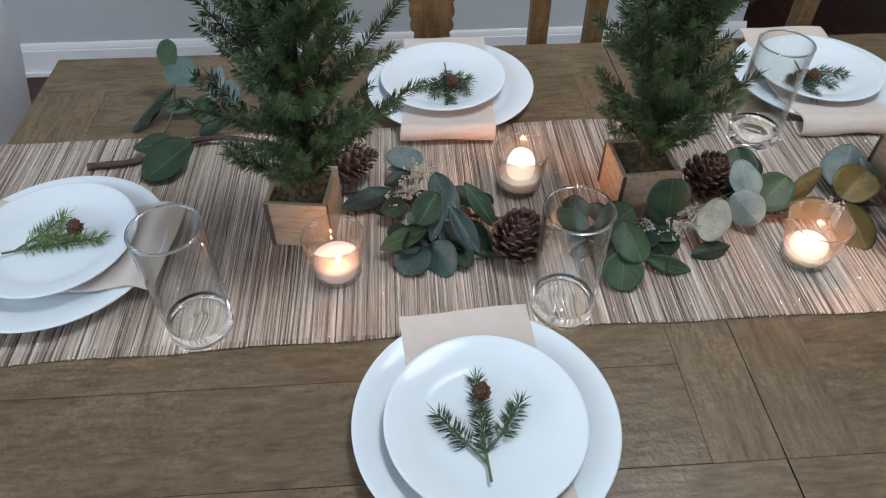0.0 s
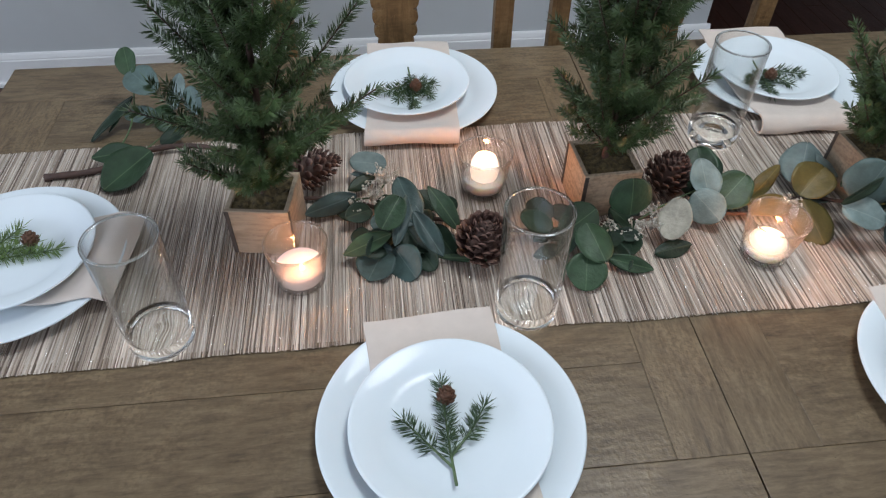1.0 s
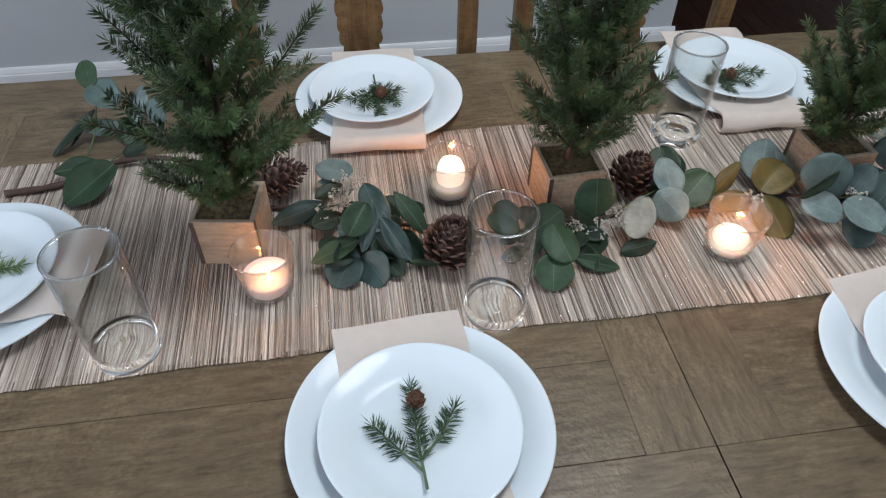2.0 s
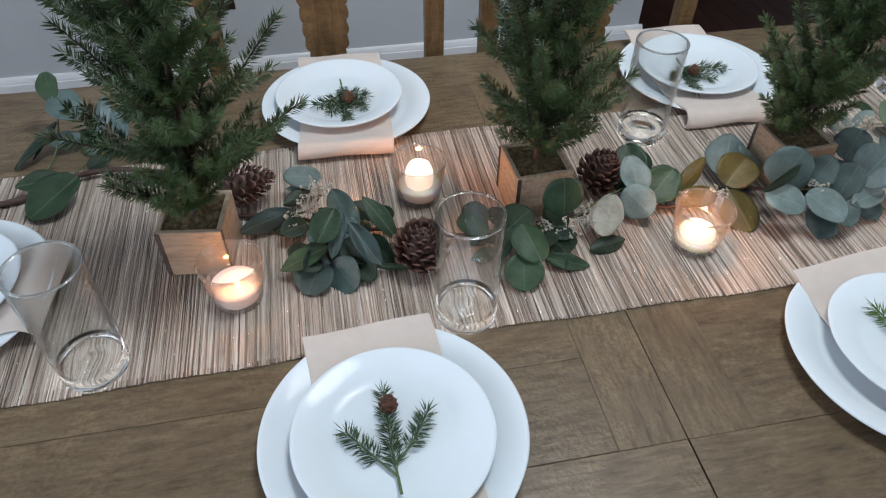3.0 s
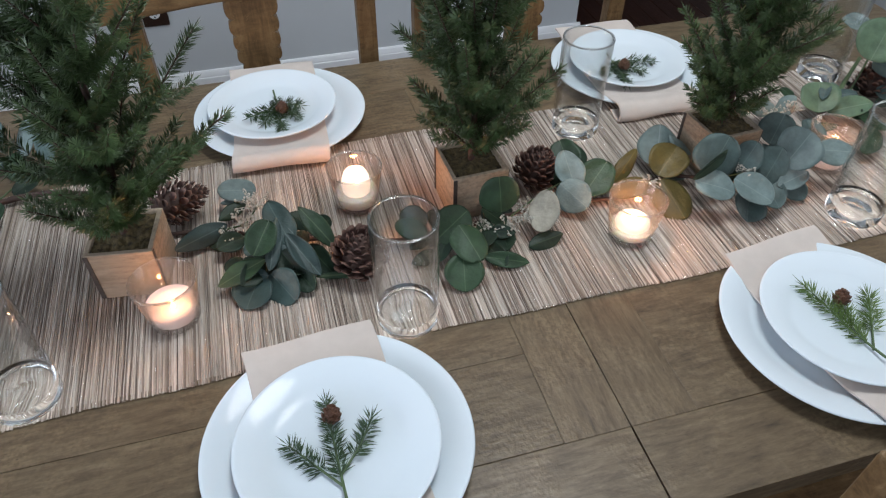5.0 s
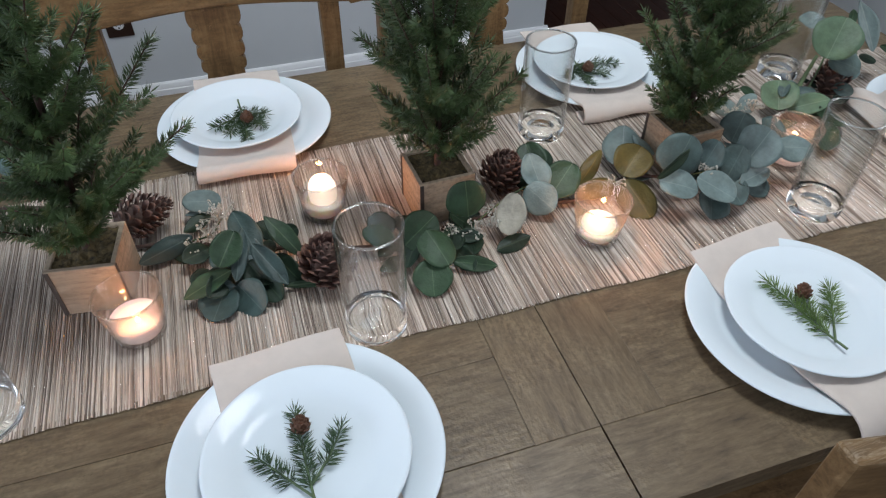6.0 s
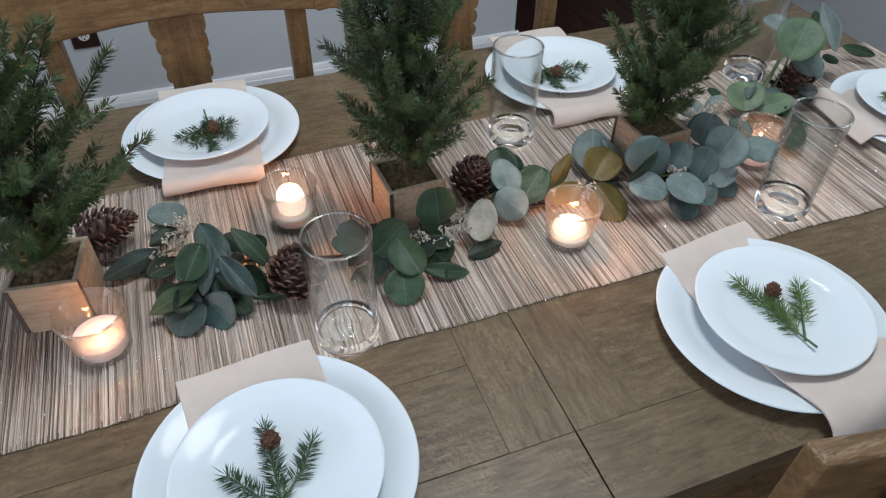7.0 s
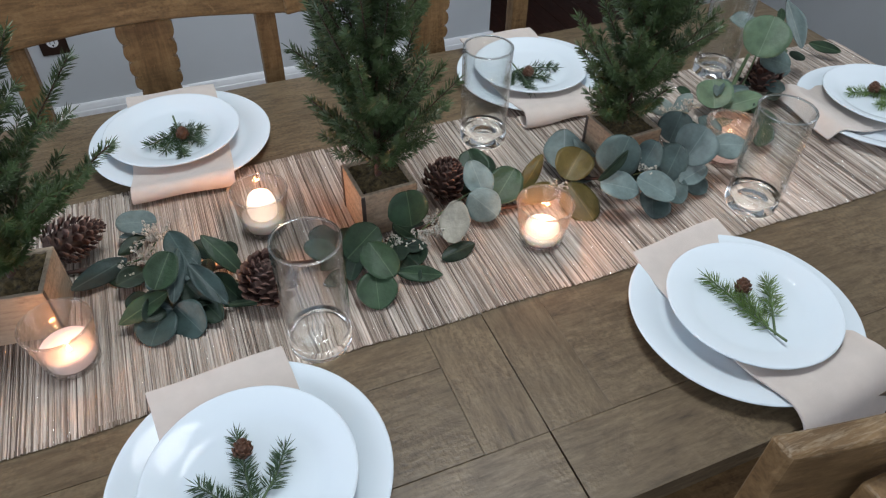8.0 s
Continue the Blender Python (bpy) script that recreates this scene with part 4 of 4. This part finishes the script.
# ---- eucalyptus ----
def leaf_mesh(name, ratio, cup, mat):
    """A leaf of length 1 along x from its base: creased at the midrib, bowed, its edge uneven and round ones notched."""
    bm = bmesh.new()
    n, m, sheets = 16, 5, ([], [])
    r = random.Random(int(ratio * 1000 + cup * 77))
    ph, bow = r.uniform(0, 6), r.uniform(-0.10, 0.24)
    for i in range(n + 1):
        t = (1 - math.cos(math.pi * i / n)) / 2
        w = 0.5 * ratio * (0.02 + 0.98 * max(0.0, math.sin(math.pi * t ** 0.94)) ** (0.46 if ratio > 0.55 else 0.66)) * (1 + 0.035 * math.sin(9 * t + ph))
        for sheet, drop in zip(sheets, (0.0, 0.010)):
            row = []
            for j in range(-m, m + 1):
                u = j / m
                dent = (0.05 * max(0.0, t - 0.7) / 0.3 * max(0.0, 1 - 2.2 * abs(u)) if ratio > 0.75 else 0.0) + 0.010 * math.sin(13 * u + ph) * t
                lift = cup * 0.55 * abs(u) ** 1.3 * w + 0.018 * math.sin(7 * t + 4 * u + ph) * abs(u) - bow * (t - 0.5) ** 2
                row.append(bm.verts.new((t - dent, w * u, lift - drop)))
            sheet.append(row)
    for sheet in sheets:
        for a, b in zip(sheet, sheet[1:]):
            for j in range(2 * m):
                bm.faces.new((a[j], a[j + 1], b[j + 1], b[j]))
    top, under = sheets
    edge = [(k, 0) for k in range(n)] + [(n, j) for j in range(2 * m)] + [(k, 2 * m) for k in range(n, 0, -1)] + [(0, j) for j in range(2 * m, 0, -1)]
    for (a, b), (c, d) in zip(edge, edge[1:] + edge[:1]):
        bm.faces.new((top[a][b], top[c][d], under[c][d], under[a][b]))
    return finish(bm, name, mat)


leaf_cache = {}
LEAF_WIND = random.Random(9)


def leaf_on(parent, base, tip, ratio, roll, tone):
    """A leaf from base to tip, its face turned up and a little to the table's front."""
    base, tip = Vector(base), Vector(tip)
    x = tip - base
    size = x.length
    x.normalize()
    face = Vector((-0.15, -0.55, 0.8))
    z = (face - x * face.dot(x)).normalized()
    y = z.cross(x)
    key = (round(ratio, 1), LEAF_WIND.choice((0.3, 0.55, -0.4)), tone)
    if key not in leaf_cache:
        leaf_cache[key] = leaf_mesh("leaf", *key[:2], LEAF[tone])
    m = Matrix((x, y, z)).transposed().to_4x4()
    m.translation = base
    m = m @ pose(0, 0, 0, roll + LEAF_WIND.uniform(-14, 14), 0, 0) @ Matrix.Diagonal((size, size * ratio / key[0], size, 1))
    share("leaf", leaf_cache[key], parent, parent.matrix_basis.inverted() @ m)
    return base


def stems(parent, name, mat, runs, r0, r1, label=""):
    for pts in runs:
        bm = bmesh.new()
        tube(bm, smooth_curve([parent.matrix_basis.inverted() @ Vector(p) for p in pts], 6), r0, r1, 7, 0.25)
        part(name, bm, mat, parent, label)


def berry_spray(parent, centre, seed, count=26, spread=0.020):
    """A spray of tiny pale seed heads on thin stalks."""
    r = random.Random(seed)
    c = parent.matrix_basis.inverted() @ Vector(centre)
    bm = bmesh.new()
    for _ in range(count):
        d = Vector((r.gauss(0, 1), r.gauss(0, 1), abs(r.gauss(0.3, 0.8)))).normalized()
        e = c + d * spread * r.uniform(0.4, 1.15)
        tube(bm, [c - Vector((0, 0, 0.006)), (c + e) / 2 + Vector((0, 0, 0.001)), e], 0.0005, 0.0004, 4)
        for _k in range(3):
            q = e + Vector((r.uniform(-1, 1), r.uniform(-1, 1), r.uniform(-1, 1))) * 0.0022
            bmesh.ops.create_icosphere(bm, subdivisions=1, radius=r.uniform(0.0009, 0.0018), matrix=Matrix.Translation(q))
    part("seed_spray", bm, BERRY, parent, "pale dry seed spray")


branch = empty("eucalyptus_branch", pose(-0.12, 1.21, TOP + 0.003), "cut eucalyptus branch with glossy green leaves on the runner", "branch")
garland = empty("eucalyptus_garland", pose(0.60, 1.0, TOP + 0.003), "artificial eucalyptus garland with blue-grey, green and amber leaves", "garland")
holder = branch


def leaf(base, tip, ratio, roll, tone):
    leaf_on(holder, base, tip, ratio, roll, tone)


leaf((-0.129, 1.346, 0.825), (-0.140, 1.388, 0.850), 0.66, 0, "g")
leaf((-0.129, 1.351, 0.830), (-0.088, 1.311, 0.815), 0.85, 0, "t")
leaf((-0.070, 1.301, 0.790), (-0.054, 1.339, 0.830), 0.55, 0, "b")
leaf((-0.131, 1.326, 0.805), (-0.190, 1.265, 0.768), 0.36, 32, "d")
leaf((-0.094, 1.304, 0.785), (-0.140, 1.297, 0.785), 0.56, 0, "t")
leaf((-0.098, 1.313, 0.785), (-0.069, 1.277, 0.775), 0.85, 0, "g")
leaf((-0.165, 1.278, 0.772), (-0.133, 1.321, 0.800), 0.35, -30, "d")
leaf((-0.102, 1.208, 0.785), (-0.167, 1.204, 0.778), 0.46, 10, "g")
leaf((-0.079, 1.195, 0.792), (-0.140, 1.142, 0.768), 0.70, -8, "g")
leaf((-0.025, 1.283, 0.790), (-0.039, 1.323, 0.815), 0.60, 0, "t")
leaf((-0.046, 1.261, 0.780), (-0.078, 1.238, 0.772), 0.60, 10, "d")
holder = garland
leaf((0.255, 1.122, 0.800), (0.204, 1.140, 0.796), 0.60, 0, "b")
leaf((0.241, 1.119, 0.790), (0.204, 1.125, 0.786), 0.28, 20, "b")
leaf((0.238, 1.120, 0.785), (0.200, 1.096, 0.780), 0.45, -15, "d")
leaf((0.212, 1.073, 0.790), (0.143, 1.054, 0.778), 0.40, -30, "k")
leaf((0.178, 1.081, 0.772), (0.216, 1.051, 0.770), 0.36, 20, "d")
leaf((0.289, 1.007, 0.795), (0.268, 1.078, 0.815), 0.50, 10, "k")
leaf((0.243, 0.978, 0.815), (0.268, 1.014, 0.835), 0.78, 0, "g")
leaf((0.259, 0.964, 0.800), (0.277, 1.030, 0.825), 0.30, 15, "k")
leaf((0.284, 1.007, 0.815), (0.317, 0.954, 0.785), 0.40, -10, "k")
leaf((0.254, 0.985, 0.800), (0.193, 0.973, 0.780), 0.40, 10, "g")
leaf((0.245, 0.979, 0.780), (0.222, 0.940, 0.766), 1.10, 0, "k")
leaf((0.258, 0.978, 0.780), (0.282, 0.937, 0.766), 0.95, 0, "k")
leaf((0.275, 1.002, 0.790), (0.306, 0.944, 0.772), 0.60, 20, "d")
leaf((0.342, 1.000, 0.785), (0.306, 1.043, 0.825), 0.40, 22, "g")
leaf((0.311, 0.966, 0.772), (0.384, 0.956, 0.770), 0.14, 0, "g")
leaf((0.308, 1.013, 0.785), (0.335, 0.963, 0.770), 0.50, 25, "d")
leaf((0.326, 1.000, 0.780), (0.350, 0.969, 0.770), 0.50, -25, "d")
leaf((0.276, 1.037, 0.800), (0.292, 0.996, 0.790), 0.55, 0, "b")
leaf((0.459, 0.981, 0.795), (0.423, 1.005, 0.800), 0.66, 0, "g")
leaf((0.469, 0.968, 0.795), (0.518, 0.994, 0.812), 0.85, 10, "g")
leaf((0.499, 0.972, 0.810), (0.514, 0.922, 0.790), 0.85, -18, "g")
leaf((0.495, 0.939, 0.790), (0.486, 0.897, 0.766), 1.02, 0, "g")
leaf((0.485, 0.973, 0.795), (0.465, 0.948, 0.775), 0.60, 20, "d")
leaf((0.523, 0.938, 0.778), (0.580, 0.922, 0.768), 0.36, 0, "g")
leaf((0.534, 0.965, 0.775), (0.549, 0.923, 0.770), 0.60, 20, "d")
leaf((0.562, 0.987, 0.802), (0.561, 1.002, 0.850), 1.12, 0, "g")
leaf((0.607, 0.959, 0.782), (0.634, 1.003, 0.812), 0.68, 0, "n")
leaf((0.589, 0.948, 0.770), (0.640, 0.956, 0.774), 0.48, 0, "d")
leaf((0.684, 1.021, 0.790), (0.683, 1.073, 0.818), 0.72, 0, "b")
leaf((0.661, 1.026, 0.800), (0.686, 0.984, 0.785), 0.95, 0, "b")
leaf((0.697, 1.068, 0.785), (0.698, 1.117, 0.803), 0.90, 0, "g")
leaf((0.704, 1.073, 0.782), (0.729, 1.110, 0.792), 0.80, 10, "d")
leaf((0.696, 1.017, 0.780), (0.742, 1.049, 0.805), 0.88, 0, "g")
leaf((0.745, 1.024, 0.785), (0.790, 1.054, 0.815), 0.40, 25, "o")
leaf((0.676, 1.088, 0.778), (0.682, 1.046, 0.772), 0.60, 20, "d")
leaf((0.735, 1.007, 0.780), (0.792, 1.009, 0.790), 0.50, 0, "o")
leaf((0.824, 1.046, 0.785), (0.852, 1.101, 0.815), 0.88, 0, "b")
leaf((0.814, 1.023, 0.785), (0.856, 1.053, 0.808), 1.02, 0, "o")
leaf((0.809, 1.011, 0.790), (0.820, 0.947, 0.766), 0.80, 0, "o")
leaf((0.805, 1.007, 0.780), (0.734, 1.012, 0.786), 0.42, 0, "o")
leaf((0.853, 0.973, 0.815), (0.886, 0.990, 0.862), 1.08, 0, "t")
leaf((0.827, 0.963, 0.820), (0.871, 0.969, 0.856), 0.30, 30, "d")
leaf((0.859, 1.014, 0.805), (0.881, 1.018, 0.840), 0.45, 20, "d")
leaf((0.831, 0.964, 0.818), (0.879, 0.938, 0.808), 0.78, 0, "b")
leaf((0.887, 0.957, 0.815), (0.923, 0.915, 0.800), 0.78, 0, "b")
leaf((0.936, 0.968, 0.800), (0.942, 0.916, 0.785), 0.85, 0, "t")
leaf((0.919, 0.954, 0.780), (0.900, 0.920, 0.765), 1.25, 0, "t")
leaf((0.905, 0.974, 0.812), (0.927, 0.982, 0.850), 0.92, 0, "t")
leaf((0.930, 0.950, 0.800), (0.969, 0.976, 0.838), 0.84, 0, "t")
leaf((0.972, 0.966, 0.812), (1.022, 0.990, 0.845), 1.00, 0, "b")
leaf((0.952, 0.942, 0.800), (1.013, 0.959, 0.800), 0.48, 0, "b")
leaf((0.977, 0.962, 0.785), (1.006, 0.939, 0.772), 0.92, 0, "t")
leaf((0.997, 1.030, 0.800), (1.039, 1.065, 0.822), 0.92, 0, "t")
leaf((1.068, 1.012, 0.800), (1.073, 1.055, 0.815), 0.75, 0, "t")
leaf((1.026, 0.974, 0.825), (1.069, 0.951, 0.828), 0.86, 0, "b")
leaf((1.072, 1.115, 0.790), (1.035, 1.141, 0.800), 0.68, 0, "b")
leaf((1.074, 1.112, 0.785), (1.113, 1.128, 0.805), 0.65, 0, "b")
leaf((1.144, 1.102, 0.785), (1.166, 1.146, 0.812), 1.12, 0, "s")
leaf((1.161, 1.101, 0.785), (1.229, 1.087, 0.800), 0.54, 0, "s")
leaf((1.086, 1.061, 0.780), (1.054, 1.095, 0.785), 0.60, 0, "d")
leaf((0.957, 1.001, 0.780), (0.946, 1.049, 0.790), 0.60, 10, "d")
leaf((1.216, 1.116, 0.860), (1.254, 1.143, 0.912), 1.1, 0, "s")
leaf((1.255, 1.143, 0.840), (1.294, 1.110, 0.830), 0.85, 0, "t")
leaf((1.263, 1.191, 0.870), (1.252, 1.231, 0.875), 0.95, 0, "b")
leaf((1.313, 1.179, 0.870), (1.340, 1.209, 0.885), 0.35, 0, "g")
leaf((1.361, 1.154, 0.830), (1.342, 1.206, 0.900), 0.42, 0, "b")
leaf((1.462, 1.225, 0.790), (1.501, 1.181, 0.785), 0.35, 20, "g")
leaf((1.383, 1.195, 0.800), (1.400, 1.171, 0.795), 0.6, 0, "d")
leaf((1.221, 1.087, 0.785), (1.206, 1.029, 0.790), 0.7, 0, "g")
leaf((1.194, 1.037, 0.788), (1.142, 0.996, 0.780), 0.6, 0, "g")
leaf((1.249, 1.137, 0.790), (1.226, 1.158, 0.800), 0.3, 0, "d")
leaf((1.326, 1.155, 0.810), (1.294, 1.133, 0.800), 0.9, 0, "t")
leaf((1.098, 1.079, 0.785), (1.124, 1.059, 0.780), 0.5, 0, "d")

# small leaves tucked in under the large ones
fill = random.Random(33)
# dark tones of the second and third clusters put the shade underneath into colour
for x0, x1, y0, y1, z0, z1, count, tones in ((0.84, 1.04, 0.965, 1.045, 0.772, 0.80, 16, "ttbbd"), (0.21, 0.32, 0.985, 1.06, 0.770, 0.784, 20, "dddk"), (0.43, 0.62, 0.960, 1.02, 0.770, 0.784, 15, "ddg"), (1.10, 1.30, 1.07, 1.15, 0.775, 0.80, 9, "dtg")):
    for _ in range(count):
        b = Vector((fill.uniform(x0, x1), fill.uniform(y0, y1), fill.uniform(z0, z1)))
        a = fill.uniform(0, 2 * math.pi)
        ln = fill.uniform(0.028, 0.042)
        leaf(tuple(b), tuple(b + Vector((math.cos(a) * ln, math.sin(a) * ln, fill.uniform(-0.004, 0.014)))), fill.choice((0.5, 0.7, 0.9)), fill.uniform(-25, 25), fill.choice(tones))
stems(branch, "twig", BARK, [[(-0.229, 1.178, 0.7675), (-0.155, 1.187, 0.769), (-0.096, 1.222, 0.772), (-0.029, 1.227, 0.773), (0.05, 1.20, 0.774)]], 0.0052, 0.0035, "dark brown woody twig")
stems(branch, "stalk", GREEN_STEM, [[(-0.15, 1.20, 0.769), (-0.13, 1.27, 0.775), (-0.13, 1.34, 0.80), (-0.15, 1.38, 0.83)], [(-0.10, 1.225, 0.771), (-0.06, 1.28, 0.775), (-0.02, 1.30, 0.79)], [(-0.155, 1.19, 0.769), (-0.13, 1.205, 0.775), (-0.11, 1.215, 0.775)]], 0.0014, 0.0010)
stems(garland, "twig", BARK, [[(0.13, 1.10, 0.768), (0.207, 1.084, 0.771), (0.275, 1.037, 0.773), (0.327, 1.033, 0.773), (0.436, 1.005, 0.769), (0.574, 1.012, 0.772), (0.661, 1.018, 0.773), (0.741, 1.007, 0.773), (0.828, 1.03, 0.775), (0.88, 1.015, 0.776), (0.977, 1.030, 0.776), (1.078, 1.068, 0.778), (1.187, 1.12, 0.785), (1.264, 1.159, 0.80), (1.36, 1.19, 0.80)]], 0.0030, 0.0026, "dark brown garland stem")
stems(garland, "stalk", GREEN_STEM, [
    [(0.207, 1.084, 0.772), (0.235, 1.075, 0.785), (0.25, 1.08, 0.80)],
    [(0.275, 1.037, 0.775), (0.28, 1.03, 0.79), (0.285, 1.02, 0.80)],
    [(0.46, 1.005, 0.772), (0.52, 0.985, 0.78), (0.565, 0.978, 0.785)],
    [(0.574, 1.0, 0.775), (0.62, 1.02, 0.785), (0.68, 1.045, 0.79)],
    [(0.741, 1.007, 0.775), (0.77, 1.01, 0.785), (0.80, 1.02, 0.79)],
    [(0.88, 1.0, 0.778), (0.90, 0.985, 0.795), (0.91, 0.97, 0.81)],
    [(1.20, 1.12, 0.785), (1.235, 1.14, 0.81), (1.262, 1.158, 0.85)],
    [(1.22, 1.13, 0.785), (1.26, 1.16, 0.82), (1.30, 1.19, 0.86)],
], 0.0015, 0.0009)
stems(garland, "thick_stalk", GREEN_STEM, [[(1.17, 1.11, 0.785), (1.21, 1.14, 0.80), (1.255, 1.17, 0.83)], [(1.28, 1.17, 0.79), (1.34, 1.20, 0.80), (1.38, 1.20, 0.80)]], 0.0045, 0.003, "dark green wrapped stalk end")
for i, (c, n, s) in enumerate((((0.251, 1.084, 0.803), 34, 0.024), ((0.232, 1.066, 0.790), 26, 0.020), ((0.565, 0.976, 0.785), 18, 0.016), ((0.592, 0.981, 0.785), 16, 0.015), ((0.793, 1.009, 0.787), 14, 0.014), ((0.899, 0.988, 0.815), 18, 0.015), ((0.910, 0.965, 0.815), 12, 0.012), ((1.045, 1.097, 0.80), 20, 0.018), ((1.089, 1.102, 0.80), 18, 0.016), ((0.21, 1.06, 0.78), 16, 0.016), ((0.535, 0.985, 0.785), 14, 0.017), ((0.602, 1.000, 0.790), 12, 0.015))):
    berry_spray(garland, c, 40 + i, n, s)


# ---- sprigs on the plates ----
def sprig(stem_end, twigs, bud, label, mat, seed, long=0.0180):
    """A cut pine sprig: a stalk that parts into needled twigs, with a small brown bud."""
    o = empty("pine_sprig", Matrix.Translation(stem_end), label, "sprig", "sprigs on the plates")
    inv = o.matrix_basis.inverted()
    r = random.Random(seed)
    bm = bmesh.new()
    for pts in twigs:
        p = smooth_curve([inv @ Vector(q) for q in pts], 5)
        tube(bm, p, 0.0016, 0.0008, 6)
        verts, faces = [], []
        needled(verts, faces, p[3:], r, 2700, long, 0.00070, 0.42)
        tw = new("needled_twig", mesh_from("needled_twig", verts, faces, mat))
        tw.parent = o
    part("stalk", bm, GREEN_STEM, o, "thin green stalk")
    core = lathe([(0, 0), (0.0045, 0.0012), (0.0062, 0.005), (0.0058, 0.009), (0.0035, 0.0125), (0, 0.0135)], 12)
    for i in range(34):
        t = i / 33
        a, rad = i * 2.39996, 0.0072 * math.sin(math.pi * (0.25 + 0.68 * t))
        bmesh.ops.create_icosphere(core, subdivisions=1, radius=1.0, matrix=pose(rad * math.cos(a), rad * math.sin(a), 0.0015 + 0.0125 * t, 0, 0, math.degrees(a)) @ pose(0, 0, 0, 0, -50 - 30 * t, 0) @ Matrix.Diagonal((0.0026, 0.0022, 0.0010, 1)))
    part("bud", core, BUD, o, "rust brown cone bud", False, inv @ Matrix.Translation(bud) @ pose(0, 0, 0, -18, 8, 0) @ Matrix.Scale(1.25, 4))


SZ = PLATE_Z + 0.0140 + 0.0085
sprig((0.298, 0.655, SZ + 0.006), (((0.298, 0.655, SZ + 0.005), (0.296, 0.706, SZ), (0.295, 0.770, SZ + 0.004)), ((0.297, 0.675, SZ + 0.001), (0.272, 0.706, SZ + 0.001), (0.252, 0.730, SZ + 0.004)), ((0.297, 0.687, SZ + 0.001), (0.319, 0.712, SZ + 0.001), (0.337, 0.738, SZ + 0.005))), (0.297, 0.747, SZ + 0.002), "green pine sprig with a rust brown bud on a plate", SPRIG_GREEN, 61)
sprig((0.303, 1.391, SZ + 0.004), (((0.303, 1.391, SZ + 0.007), (0.305, 1.356, SZ), (0.306, 1.277, SZ + 0.004)), ((0.304, 1.361, SZ), (0.285, 1.341, SZ + 0.001), (0.260, 1.323, SZ + 0.005)), ((0.304, 1.361, SZ), (0.323, 1.353, SZ + 0.001), (0.340, 1.338, SZ + 0.005)), ((0.305, 1.348, SZ), (0.321, 1.332, SZ + 0.001), (0.333, 1.307, SZ + 0.004)), ((0.305, 1.346, SZ), (0.291, 1.328, SZ + 0.001), (0.281, 1.303, SZ + 0.004))), (0.310, 1.325, SZ + 0.003), "dark green pine sprig with a brown bud on a plate", SPRIG_GREEN, 62)
sprig((0.897, 0.662, SZ + 0.004), (((0.897, 0.662, SZ + 0.005), (0.892, 0.706, SZ), (0.878, 0.779, SZ + 0.005)), ((0.896, 0.690, SZ + 0.001), (0.898, 0.718, SZ + 0.002), (0.902, 0.746, SZ + 0.004)), ((0.896, 0.677, SZ), (0.920, 0.711, SZ + 0.002), (0.941, 0.744, SZ + 0.006))), (0.902, 0.744, SZ + 0.003), "light green pine sprig with a pale brown bud on a plate", SPRIG_LIGHT, 63, 0.020)
sprig((0.893, 1.362, SZ + 0.004), (((0.893, 1.362, SZ + 0.006), (0.894, 1.326, SZ), (0.882, 1.257, SZ + 0.004)), ((0.894, 1.341, SZ), (0.926, 1.334, SZ + 0.002), (0.959, 1.316, SZ + 0.005)), ((0.894, 1.341, SZ), (0.878, 1.321, SZ + 0.002), (0.856, 1.295, SZ + 0.005)), ((0.895, 1.334, SZ), (0.912, 1.316, SZ + 0.002), (0.927, 1.290, SZ + 0.004))), (0.899, 1.307, SZ + 0.003), "dark green pine sprig with a brown bud on a plate", SPRIG_GREEN, 64)
sprig((-0.271, 0.986, SZ + 0.006), (((-0.271, 0.986, SZ + 0.006), (-0.233, 0.998, SZ + 0.003), (-0.155, 1.007, SZ + 0.006)), ((-0.244, 0.996, SZ + 0.004), (-0.218, 1.009, SZ + 0.005), (-0.188, 1.019, SZ + 0.007)), ((-0.259, 0.990, SZ + 0.004), (-0.236, 1.021, SZ + 0.003), (-0.213, 1.049, SZ + 0.007))), (-0.191, 1.017, SZ + 0.006), "light green pine sprig with a brown bud on a plate", SPRIG_LIGHT, 65, 0.019)
sprig((1.495, 1.021, SZ + 0.006), (((1.495, 1.021, SZ + 0.006), (1.459, 1.039, SZ + 0.003), (1.396, 1.056, SZ + 0.006)), ((1.475, 1.027, SZ + 0.003), (1.454, 1.035, SZ + 0.004), (1.429, 1.041, SZ + 0.006)), ((1.485, 1.023, SZ + 0.003), (1.449, 1.016, SZ + 0.003), (1.410, 1.006, SZ + 0.006))), (1.431, 1.041, SZ + 0.006), "light green pine sprig with a dark brown bud on a plate", SPRIG_LIGHT, 66)
